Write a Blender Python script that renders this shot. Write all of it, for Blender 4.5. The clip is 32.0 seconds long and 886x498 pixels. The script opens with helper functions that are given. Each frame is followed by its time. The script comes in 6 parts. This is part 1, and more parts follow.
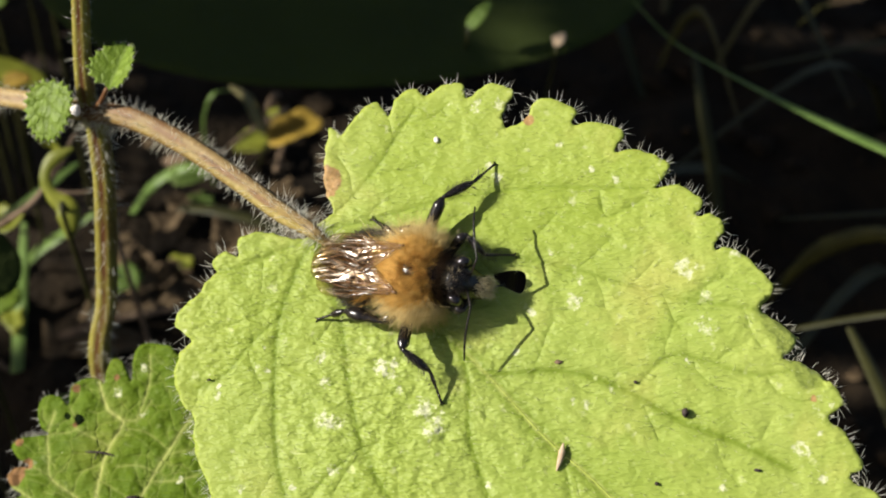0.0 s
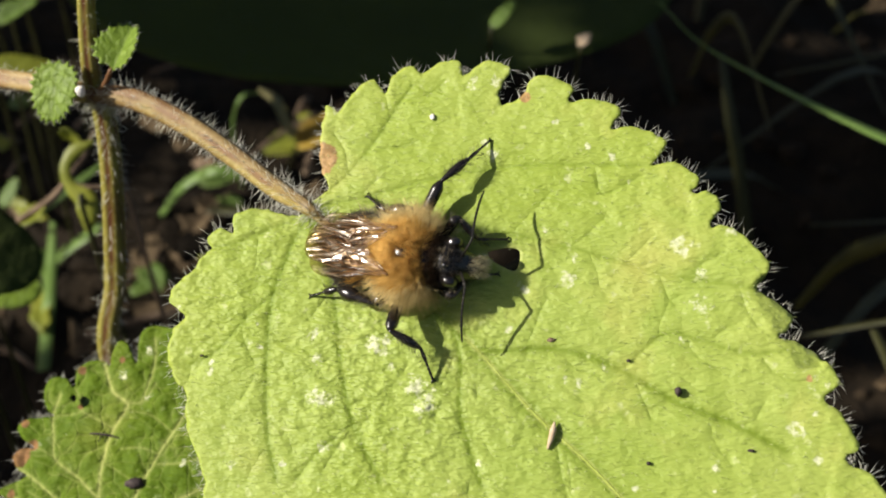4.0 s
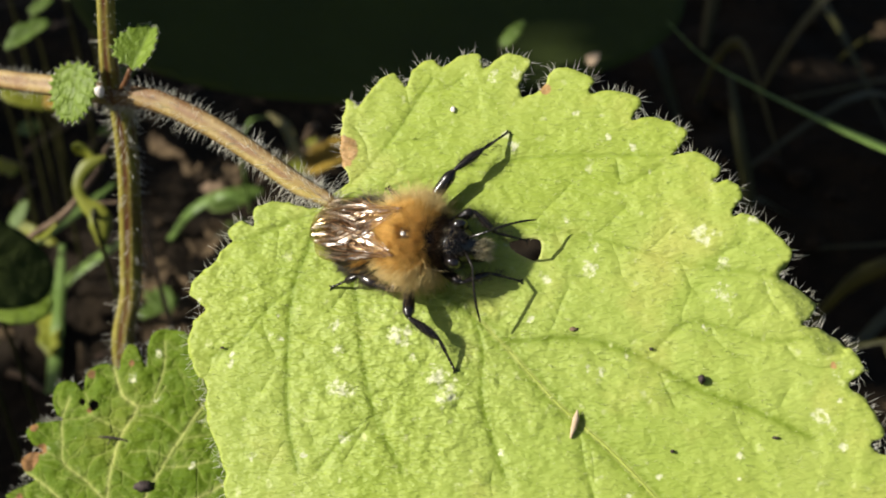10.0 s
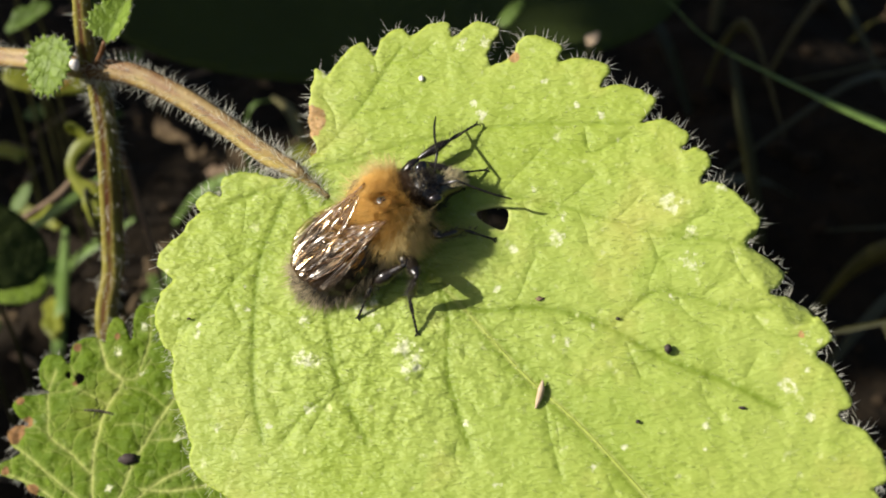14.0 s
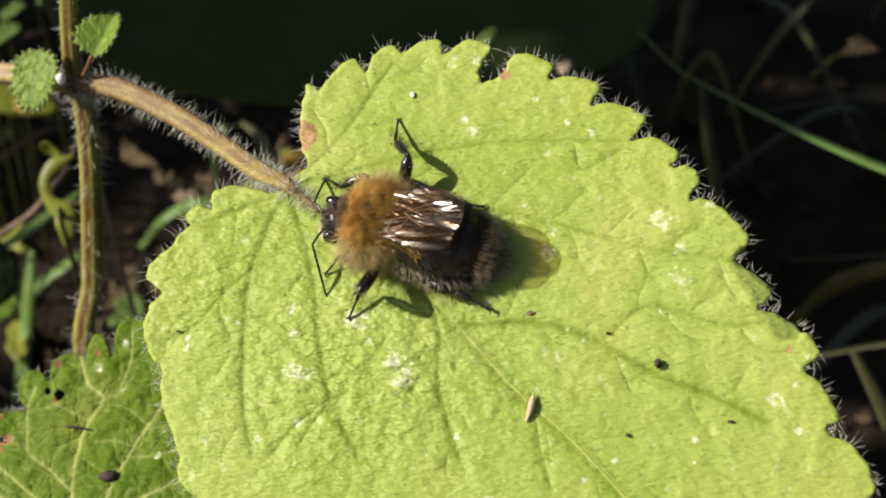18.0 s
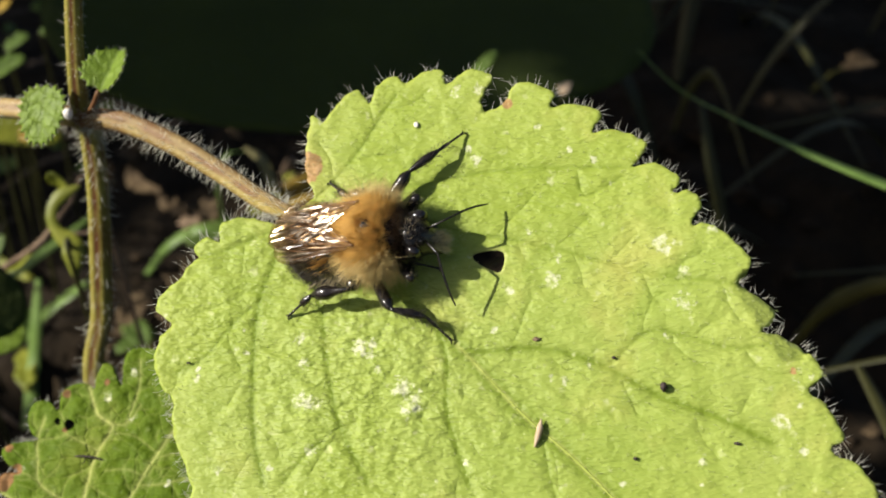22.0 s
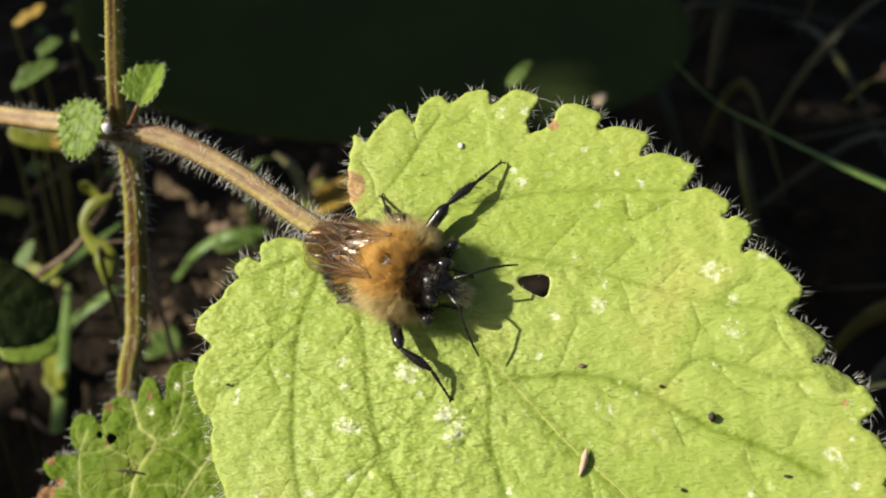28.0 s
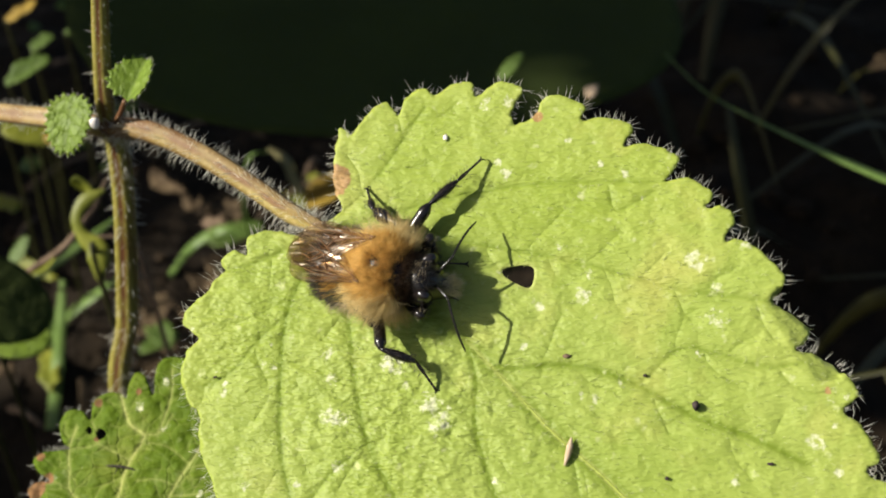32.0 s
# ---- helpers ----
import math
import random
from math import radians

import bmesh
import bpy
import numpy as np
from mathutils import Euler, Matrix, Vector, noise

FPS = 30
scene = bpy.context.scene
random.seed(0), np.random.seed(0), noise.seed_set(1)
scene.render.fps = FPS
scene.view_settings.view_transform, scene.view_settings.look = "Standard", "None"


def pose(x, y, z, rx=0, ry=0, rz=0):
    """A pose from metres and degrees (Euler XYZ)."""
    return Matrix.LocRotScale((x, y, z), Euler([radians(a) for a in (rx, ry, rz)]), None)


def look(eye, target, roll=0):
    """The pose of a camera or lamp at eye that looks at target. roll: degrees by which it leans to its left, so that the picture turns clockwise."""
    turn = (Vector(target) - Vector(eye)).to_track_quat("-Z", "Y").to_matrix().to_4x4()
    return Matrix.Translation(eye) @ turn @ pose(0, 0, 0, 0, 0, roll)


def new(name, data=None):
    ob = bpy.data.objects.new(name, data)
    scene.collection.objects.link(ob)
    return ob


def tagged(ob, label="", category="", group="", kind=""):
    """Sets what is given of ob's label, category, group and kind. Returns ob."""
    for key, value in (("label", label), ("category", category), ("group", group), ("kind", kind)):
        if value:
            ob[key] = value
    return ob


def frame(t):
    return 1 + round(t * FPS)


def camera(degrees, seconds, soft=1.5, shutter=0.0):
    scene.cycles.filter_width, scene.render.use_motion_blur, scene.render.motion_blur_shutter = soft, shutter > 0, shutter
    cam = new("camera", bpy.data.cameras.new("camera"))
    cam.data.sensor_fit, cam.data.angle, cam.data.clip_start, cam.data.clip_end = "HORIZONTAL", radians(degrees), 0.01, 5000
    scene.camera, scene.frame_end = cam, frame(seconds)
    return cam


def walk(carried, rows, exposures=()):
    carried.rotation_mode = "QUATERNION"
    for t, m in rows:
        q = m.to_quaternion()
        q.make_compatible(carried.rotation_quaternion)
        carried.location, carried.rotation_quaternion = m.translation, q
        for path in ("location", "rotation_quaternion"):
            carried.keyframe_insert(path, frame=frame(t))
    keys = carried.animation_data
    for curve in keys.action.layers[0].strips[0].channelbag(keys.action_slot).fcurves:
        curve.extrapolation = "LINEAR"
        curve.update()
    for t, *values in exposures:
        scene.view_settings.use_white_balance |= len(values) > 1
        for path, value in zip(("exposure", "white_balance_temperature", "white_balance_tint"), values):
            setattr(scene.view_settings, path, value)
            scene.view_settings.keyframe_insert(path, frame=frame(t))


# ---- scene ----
from mathutils.geometry import delaunay_2d_cdt

cam = camera(36.0, 32.0, soft=1.9)
# seconds, place in metres, turn in degrees
PATH = [
    (0, -0.00075, -0.06404, 0.18423, 44.956, -0.358, -0.282),
    (0.5, 0.00002, -0.06415, 0.18383, 45.132, -0.157, 0.066),
    (1, 0.00178, -0.06471, 0.18346, 45.216, 0.043, 0.326),
    (1.5, 0.00148, -0.06506, 0.18374, 45.336, -0.040, 0.475),
    (2, 0.00025, -0.06504, 0.18267, 45.517, -0.029, 0.605),
    (2.5, 0.00043, -0.06532, 0.18204, 45.532, 0.022, 0.713),
    (4.5, 0.00290, -0.06552, 0.18160, 45.994, 0.646, 1.554),
    (5, 0.00236, -0.06604, 0.18097, 46.353, 0.572, 1.594),
    (5.5, 0.00252, -0.06618, 0.18012, 46.491, 0.723, 1.853),
    (6, 0.00241, -0.06662, 0.17984, 46.715, 0.784, 1.979),
    (6.5, 0.00246, -0.06671, 0.17966, 46.783, 0.954, 2.004),
    (7, 0.00215, -0.06680, 0.17963, 46.857, 0.824, 2.046),
    (7.5, 0.00121, -0.06664, 0.17956, 47.036, 0.635, 1.991),
    (8, 0.00260, -0.06707, 0.17936, 47.014, 1.009, 2.000),
    (8.5, 0.00139, -0.06706, 0.17950, 47.268, 0.590, 1.941),
    (9, 0.00144, -0.06757, 0.17885, 47.390, 0.713, 1.711),
    (9.5, 0.00219, -0.06739, 0.17976, 47.230, 0.729, 1.660),
    (10, 0.00135, -0.06773, 0.17942, 47.461, 0.684, 1.426),
    (10.5, 0.00200, -0.06791, 0.17861, 47.583, 0.834, 1.267),
    (11, 0.00267, -0.06788, 0.17853, 47.615, 0.840, 1.337),
    (11.5, 0.00173, -0.06771, 0.17816, 47.861, 0.672, 1.374),
    (12, 0.00259, -0.06775, 0.17811, 47.811, 0.700, 1.532),
    (12.5, 0.00242, -0.06826, 0.17898, 47.682, 0.544, 1.719),
    (13, 0.00321, -0.06787, 0.17853, 47.518, 0.976, 2.009),
    (13.5, 0.00506, -0.06857, 0.17736, 47.589, 1.267, 2.122),
    (14, 0.00504, -0.06792, 0.17778, 47.082, 1.425, 2.107),
    (14.5, 0.00471, -0.06786, 0.17818, 47.164, 1.096, 2.243),
    (16.5, 0.00289, -0.06857, 0.17810, 48.268, -0.223, 1.705),
    (17, 0.00231, -0.06845, 0.17811, 48.249, -0.302, 1.592),
    (17.5, 0.00257, -0.06914, 0.17779, 48.424, -0.186, 1.279),
    (18, 0.00279, -0.06923, 0.17731, 48.464, -0.227, 1.092),
    (18.5, 0.00376, -0.06899, 0.17822, 48.105, 0.267, 1.258),
    (19, 0.00163, -0.06916, 0.17897, 48.248, -0.059, 0.784),
    (19.5, 0.00166, -0.06999, 0.17873, 48.494, 0.511, 0.347),
    (20, 0.00318, -0.06952, 0.17829, 48.326, 0.992, 0.566),
    (20.5, 0.00187, -0.06914, 0.17884, 48.591, 0.474, 0.544),
    (21, 0.00128, -0.06879, 0.17920, 48.769, 0.396, 0.452),
    (21.5, 0.00178, -0.06898, 0.17895, 48.989, 0.487, 0.478),
    (22, 0.00265, -0.06956, 0.17850, 49.207, 0.640, 0.530),
    (22.5, 0.00276, -0.06956, 0.17927, 49.063, 0.708, 0.610),
    (23, 0.00118, -0.06938, 0.17950, 49.142, 0.632, 0.439),
    (23.5, 0.00156, -0.06910, 0.17972, 49.030, 0.894, 0.674),
    (24, 0.00172, -0.06923, 0.17998, 49.186, 0.902, 0.763),
    (24.5, 0.00127, -0.06892, 0.17994, 49.255, 0.723, 1.051),
    (25, 0.00112, -0.06889, 0.17946, 49.355, 0.963, 0.971),
    (25.5, 0.00101, -0.06872, 0.17964, 49.203, 0.793, 0.941),
    (27.5, 0.00192, -0.06832, 0.17897, 49.186, 0.961, 1.704),
    (28, 0.00122, -0.06764, 0.17874, 49.268, 0.790, 1.659),
    (28.5, 0.00286, -0.06715, 0.17795, 48.911, 1.118, 1.644),
    (29, 0.00053, -0.06756, 0.17786, 49.208, 0.662, 1.125),
    (29.5, 0.00151, -0.06723, 0.17771, 49.060, 0.956, 1.423),
    (30, 0.00124, -0.06722, 0.17832, 48.821, 0.878, 1.419),
    (30.5, 0.00240, -0.06754, 0.17824, 48.852, 1.208, 1.661),
    (31, 0.00217, -0.06865, 0.17791, 49.259, 0.889, 1.436),
    (31.5, 0.00312, -0.06842, 0.17812, 49.189, 1.066, 1.694),
    (32, 0.00212, -0.06801, 0.17891, 48.990, 1.062, 1.348),
]
EXPOSURE = 0.62
walk(cam, [(t, pose(x, y, z, rx, ry, rz)) for t, x, y, z, rx, ry, rz in PATH],
     exposures=[(0.0, EXPOSURE), (32.0, EXPOSURE)])
cam.data.dof.use_dof = True
cam.data.dof.focus_distance = 0.090
cam.data.dof.aperture_fstop = 64.0

MM = 0.001
# the frame of the large leaf: u across, v up the slope, n out of its face; origin in metres
EU, EV, EN, EO = (0.985314, -0.120742, 0.120742), (0.039389, 0.848752, 0.527322), (-0.166150, -0.514822, 0.841043), (0.000000, -0.000028, 0.120028)
LEAF = Matrix(((EU[0], EV[0], EN[0], EO[0]), (EU[1], EV[1], EN[1], EO[1]), (EU[2], EV[2], EN[2], EO[2]), (0, 0, 0, 1)))
BASE, AXIS = (-9.076424, 1.538164), (0.721218, -0.692708)
PERP = (-AXIS[1], AXIS[0])


def work(p):
    """World place, in metres, of a place given in mm to the right, up and ahead of the point above the plant."""
    x, y, d = p
    c = math.sqrt(0.5)
    return Vector((x, -64.0 + (y + d) * c, 184.0 + (y - d) * c)) * MM


def sag(s, r):
    return 0.0024 * np.maximum(0, r - 3) ** 2 - 0.0016 * np.maximum(0, -r - 3) ** 2 - 0.0016 * np.maximum(0, s - 22) ** 2


def on_leaf(s, r, h=0.0):
    """World place on the large leaf: s mm along the midrib, r mm beside it, h mm above the face."""
    u, v = BASE[0] + s * AXIS[0] + r * PERP[0], BASE[1] + s * AXIS[1] + r * PERP[1]
    return LEAF @ (Vector((u, v, float(sag(s, r)) + h)) * MM)


# ---- light ----
el, az = radians(43), (-0.98, 0.20)
to_sun = (LEAF.to_3x3() @ Vector((az[0] * math.cos(el), az[1] * math.cos(el), math.sin(el)))).normalized()
sun = new("sun", bpy.data.lights.new("sun", "SUN"))
sun.data.energy, sun.data.angle, sun.data.color = 5.0, radians(0.53), (1.0, 0.95, 0.86)
sun.matrix_basis = look((0, 0, 2), Vector((0, 0, 2)) - to_sun)
world = bpy.data.worlds.new("sky")
scene.world = world
world.use_nodes = True
wn = world.node_tree
sky = wn.nodes.new("ShaderNodeTexSky")
sky.sky_type, sky.sun_disc = "NISHITA", False
sky.sun_elevation, sky.sun_rotation = math.asin(to_sun.z), math.atan2(to_sun.x, to_sun.y)
wn.links.new(sky.outputs[0], wn.nodes["Background"].inputs[0])
sky.dust_density = 3.0
wn.nodes["Background"].inputs[1].default_value = 0.056


# ---- materials ----
class Mat:
    """A node material with short ways to add nodes."""

    def __init__(self, name):
        self.m = bpy.data.materials.new(name)
        self.m.use_nodes = True
        self.t = self.m.node_tree
        self.b = self.t.nodes["Principled BSDF"]
        self.out = self.t.nodes["Material Output"]
        self.co = self.t.nodes.new("ShaderNodeTexCoord").outputs["Object"]

    def put(self, sock, value):
        if isinstance(value, bpy.types.NodeSocket):
            self.t.links.new(value, sock)
        elif isinstance(value, tuple) and len(value) == 3 and sock.type == "RGBA":
            sock.default_value = (*value, 1)
        else:
            sock.default_value = value

    def set(self, **kw):
        for k, v in kw.items():
            self.put(self.b.inputs[k.replace("_", " ")], v)
        return self

    def noise(self, scale, detail=3.0, rough=0.55, stretch=None, kind="fac"):
        n = self.t.nodes.new("ShaderNodeTexNoise")
        n.inputs["Scale"].default_value, n.inputs["Detail"].default_value, n.inputs["Roughness"].default_value = scale, detail, rough
        src = self.co
        if stretch:
            mp = self.t.nodes.new("ShaderNodeMapping")
            mp.inputs["Scale"].default_value = stretch
            self.t.links.new(src, mp.inputs[0])
            src = mp.outputs[0]
        self.t.links.new(src, n.inputs["Vector"])
        return n.outputs["Fac"]

    def cells(self, scale, edge=True, jitter=1.0):
        n = self.t.nodes.new("ShaderNodeTexVoronoi")
        n.feature = "DISTANCE_TO_EDGE" if edge else "F1"
        n.inputs["Scale"].default_value, n.inputs["Randomness"].default_value = scale, jitter
        self.t.links.new(self.co, n.inputs["Vector"])
        return n.outputs["Distance"]

    def ramp(self, src, stops):
        n = self.t.nodes.new("ShaderNodeValToRGB")
        e = n.color_ramp.elements
        while len(e) < len(stops):
            e.new(0.5)
        for el_, (p, c) in zip(e, stops):
            el_.position, el_.color = p, (*c, 1) if isinstance(c, tuple) else (c, c, c, 1)
        self.t.links.new(src, n.inputs[0])
        return n.outputs["Color"]

    def mix(self, fac, a, b, mode="MIX"):
        n = self.t.nodes.new("ShaderNodeMix")
        n.data_type, n.blend_type = "RGBA", mode
        self.put(n.inputs["Factor"], fac)
        self.put(n.inputs[6], a)
        self.put(n.inputs[7], b)
        return n.outputs[2]

    def math(self, op, a, b=0.0):
        n = self.t.nodes.new("ShaderNodeMath")
        n.operation = op
        self.put(n.inputs[0], a)
        self.put(n.inputs[1], b)
        return n.outputs[0]

    def attr(self, name):
        n = self.t.nodes.new("ShaderNodeAttribute")
        n.attribute_name = name
        return n.outputs["Fac"]

    def rand(self, island=False):
        if island:
            return self.t.nodes.new("ShaderNodeNewGeometry").outputs["Random Per Island"]
        return self.t.nodes.new("ShaderNodeObjectInfo").outputs["Random"]

    def bump(self, height, strength=0.5, dist=0.0002):
        n = self.t.nodes.new("ShaderNodeBump")
        n.inputs["Strength"].default_value, n.inputs["Distance"].default_value = strength, dist
        self.t.links.new(height, n.inputs["Height"])
        self.t.links.new(n.outputs[0], self.b.inputs["Normal"])
        return self

    def translucent(self, fac, color):
        tr, mx = self.t.nodes.new("ShaderNodeBsdfTranslucent"), self.t.nodes.new("ShaderNodeMixShader")
        self.put(tr.inputs[0], color)
        mx.inputs[0].default_value = fac
        self.t.links.new(self.b.outputs[0], mx.inputs[1])
        self.t.links.new(tr.outputs[0], mx.inputs[2])
        self.t.links.new(mx.outputs[0], self.out.inputs[0])
        return self


def leaf_material(name, dark, mid, light, vein, vein_strength=0.6, net=0.0, rough=0.5, back=(0.3, 0.42, 0.04), mesh=300, dash=1.0, rim=0.0, marked=1.0, relief=1.0, spec=0.3, dry=(0.50, 0.30, 0.115)):
    """A leaf's skin: broad and fine tints, short dashes dark like tiny shadows, veins, pale feeding marks, brown spots.
    """
    m = Mat(name)
    broad, fine = m.noise(60, 3), m.noise(900, 4, 0.6)
    dent, knobs = m.noise(4600, 2.0, 0.5, (0.40, 1.0, 1.0)), m.noise(1300, 2.0, 0.5, (0.6, 1.0, 1.0))
    col = m.mix(m.ramp(broad, [(0.35, 0.0), (0.68, 1.0)]), mid, light)
    col = m.mix(m.ramp(m.noise(42, 2), [(0.42, 0.0), (0.62, 0.35)]), col, tuple(a * b for a, b in zip(mid, (0.95, 1.0, 1.5))))
    col = m.mix(m.ramp(fine, [(0.30, 0.22), (0.52, 0.0)]), col, dark)
    col = m.mix(m.ramp(fine, [(0.52, 0.0), (0.72, 0.32)]), col, light)
    places = m.ramp(m.noise(210, 2), [(0.34, 0.25), (0.66, 1.0)])
    # short dark dashes paint the shadows of fine hairs and wrinkles
    dash_shade = m.math("MULTIPLY", m.ramp(dent, [(0.33, 1.0), (0.46, 0.0)]), m.math("MULTIPLY", places, m.math("ADD", m.math("MULTIPLY", m.attr("crinkle"), 0.2), 0.95)))
    col = m.mix(m.math("MULTIPLY", dash_shade, 0.30 * dash), col, dark)
    wrinkled = m.math("ADD", m.math("MULTIPLY", m.attr("crinkle"), 2.1), 0.6)
    h = m.math("ADD", m.math("MULTIPLY", knobs, wrinkled), m.math("ADD", m.math("MULTIPLY", fine, 0.3), m.math("MULTIPLY", dent, 0.42)))
    if net:
        warp = m.cells(mesh)
        lines = m.math("MULTIPLY", m.ramp(warp, [(0.0, 1.0), (0.05, 0.0)]), places)
        col = m.mix(m.math("MULTIPLY", lines, net), col, vein)
        h = m.math("ADD", h, m.math("MULTIPLY", lines, -0.3))
    col = m.mix(m.math("MULTIPLY", m.attr("vein"), vein_strength), col, vein)
    if rim:
        col = m.mix(m.math("MULTIPLY", m.attr("edge"), rim), col, tuple(0.5 * a + 0.5 * b for a, b in zip(light, (0.55, 0.52, 0.10))))
    yellow = m.ramp(m.noise(105, 4, 0.6), [(0.55, 0.0), (0.72, 0.5 * marked)])
    col = m.mix(yellow, col, tuple(0.5 * a + 0.5 * b for a, b in zip(light, (0.56, 0.47, 0.13))))
    # pale feeding marks: broken flecks inside the marked places
    fleck = m.ramp(m.math("ADD", m.math("MULTIPLY", m.attr("fleck"), 0.26), m.noise(1900, 4, 0.7)), [(0.68, 0.0), (0.82, 0.85)])
    stray = m.ramp(m.noise(1000, 2), [(0.65, 0.0), (0.75, 0.6 * marked)])
    col = m.mix(fleck, col, (0.70, 0.71, 0.46))
    col = m.mix(stray, col, tuple(0.5 * a + 0.5 * b for a, b in zip(light, (0.68, 0.70, 0.40))))
    col = m.mix(m.attr("pale"), col, (0.60, 0.60, 0.20))
    col = m.mix(m.ramp(m.math("ADD", m.attr("brown"), m.math("MULTIPLY", m.noise(800, 4, 0.6), 1.1)), [(0.90, 0.0), (1.02, 1.0)]), col, m.mix(m.ramp(m.noise(1200, 3), [(0.35, 0.0), (0.65, 1.0)]), dry, tuple(0.5 * v for v in dry)))
    m.set(Base_Color=col, Roughness=m.ramp(fine, [(0.2, rough - 0.08), (0.8, rough + 0.14)]), Specular_IOR_Level=spec)
    m.bump(h, 0.9 * relief, 0.00026)
    m.translucent(0.22, back)
    return m.m


M_LEAF = leaf_material("leaf_pale_green", (0.182, 0.255, 0.027), (0.296, 0.384, 0.047), (0.402, 0.472, 0.100), (0.152, 0.222, 0.010), 0.95, rim=0.15, spec=0.30, marked=1.25, dash=1.3)
M_LEAF_LOW = leaf_material("leaf_mid_green", (0.040, 0.074, 0.003), (0.086, 0.145, 0.006), (0.128, 0.192, 0.011), (0.40, 0.43, 0.13), 1.0, rough=0.62, dash=1.3, marked=0.35, back=(0.2, 0.3, 0.01), spec=0.12, net=0.26, mesh=520, dry=(0.30, 0.16, 0.065))
M_LEAF_YOUNG = leaf_material("leaf_young_green", (0.085, 0.14, 0.010), (0.16, 0.245, 0.020), (0.23, 0.325, 0.036), (0.10, 0.155, 0.012), 0.8, 0.7, mesh=900, marked=0.3)
M_LEAF_LITTER = leaf_material("leaf_dull_green", (0.05, 0.085, 0.012), (0.085, 0.14, 0.02), (0.12, 0.185, 0.03), (0.05, 0.08, 0.012), 0.5, 0.3, mesh=300, marked=0.6, back=(0.15, 0.25, 0.02))
# greens lowered so the colour itself carries deep shade
M_LEAF_DIM = leaf_material("leaf_dimmed_green", (0.016, 0.024, 0.002), (0.028, 0.041, 0.003), (0.038, 0.055, 0.005), (0.036, 0.053, 0.006), 0.5, 0.3, rough=0.85, back=(0.04, 0.08, 0.008), marked=0.0)


def plain(name, a, b, scale, rough=0.6, bump=0.4, dist=0.0002, spec=0.4, stretch=None, island=False, **more):
    m = Mat(name)
    n = m.noise(scale, 4, 0.6, stretch)
    col = m.mix(m.ramp(n, [(0.3, 0.0), (0.7, 1.0)]), a, b)
    if island:
        col = m.mix(m.math("MULTIPLY", m.rand(True), 0.6), col, tuple(0.45 * v for v in a))
    m.set(Base_Color=col, Roughness=rough, Specular_IOR_Level=spec, **more)
    m.bump(m.noise(scale * 3, 3), bump, dist)
    return m


def stem_material(name="stem_ridged", gain=1.0, tint=(1.0, 1.0, 1.0)):
    m = Mat(name)
    n = m.noise(260, 3, 0.6)
    col = m.mix(m.ramp(n, [(0.35, 0.0), (0.65, 1.0)]), tuple(gain * a * b for a, b in zip((0.135, 0.082, 0.030), tint)), tuple(gain * a * b for a, b in zip((0.225, 0.165, 0.062), tint)))
    col = m.mix(m.math("MULTIPLY", m.attr("green"), 0.7), col, (0.34, 0.30, 0.045))
    col = m.mix(m.ramp(m.noise(2200, 2), [(0.55, 0.0), (0.72, 0.4)]), col, (0.44, 0.33, 0.15))
    col = m.mix(m.attr("groove"), col, m.mix(m.noise(420, 3), (0.075, 0.020, 0.010), (0.15, 0.060, 0.022)))
    m.set(Base_Color=col, Roughness=0.55, Specular_IOR_Level=0.35)
    m.bump(m.noise(1800, 3), 0.4, 0.00012)
    return m.m


def hair_material(name, a, b, rough=0.45, trans=0.0):
    m = Mat(name)
    m.set(Base_Color=m.mix(m.rand(True), a, b), Roughness=rough, Specular_IOR_Level=0.4)
    if trans:
        m.translucent(trans, b)
    return m.m


M_STEM = stem_material()
# stem colours scaled up to stand for sunlight on the left stalk
M_STEM_LIT = stem_material("stem_sun_lightened", 1.5)
M_STEM_OLIVE = stem_material("stem_olive", 1.3, (0.95, 1.2, 0.65))
M_HAIR = hair_material("plant_hair", (0.60, 0.58, 0.46), (0.86, 0.85, 0.76), 0.30, 0.30)
M_DOWN = hair_material("leaf_down", (0.30, 0.38, 0.08), (0.55, 0.60, 0.28), 0.5, 0.2)
M_BUD = plain("white_bud", (0.62, 0.56, 0.50), (0.80, 0.76, 0.70), 900, 0.5, 0.4, 0.0001, 0.3).m
M_RIB = plain("pale_midrib", (0.29, 0.36, 0.050), (0.38, 0.43, 0.085), 900, 0.5, 0.3, 0.00008, 0.3).m
# soil and crumbs lowered to near black, so colour deepens the ground's shade
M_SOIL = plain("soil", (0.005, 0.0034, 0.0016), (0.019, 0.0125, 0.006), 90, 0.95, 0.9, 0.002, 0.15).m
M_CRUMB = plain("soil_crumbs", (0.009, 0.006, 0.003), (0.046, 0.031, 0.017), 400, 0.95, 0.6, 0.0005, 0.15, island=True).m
M_DEAD = plain("dead_leaf", (0.024, 0.015, 0.007), (0.125, 0.086, 0.045), 220, 0.85, 0.9, 0.0006, 0.2).m
M_DEAD_YELLOW = plain("dead_leaf_yellow", (0.15, 0.095, 0.012), (0.33, 0.22, 0.03), 160, 0.6, 0.4, 0.0003, 0.3).m
M_TWIG = plain("dry_twig", (0.08, 0.052, 0.032), (0.22, 0.155, 0.10), 300, 0.85, 0.6, 0.0003, 0.2, (1, 1, 0.1)).m
M_GRASS = plain("grass_blade", (0.10, 0.17, 0.03), (0.17, 0.26, 0.06), 200, 0.45, 0.3, 0.0002, 0.45).translucent(0.25, (0.2, 0.32, 0.04)).m
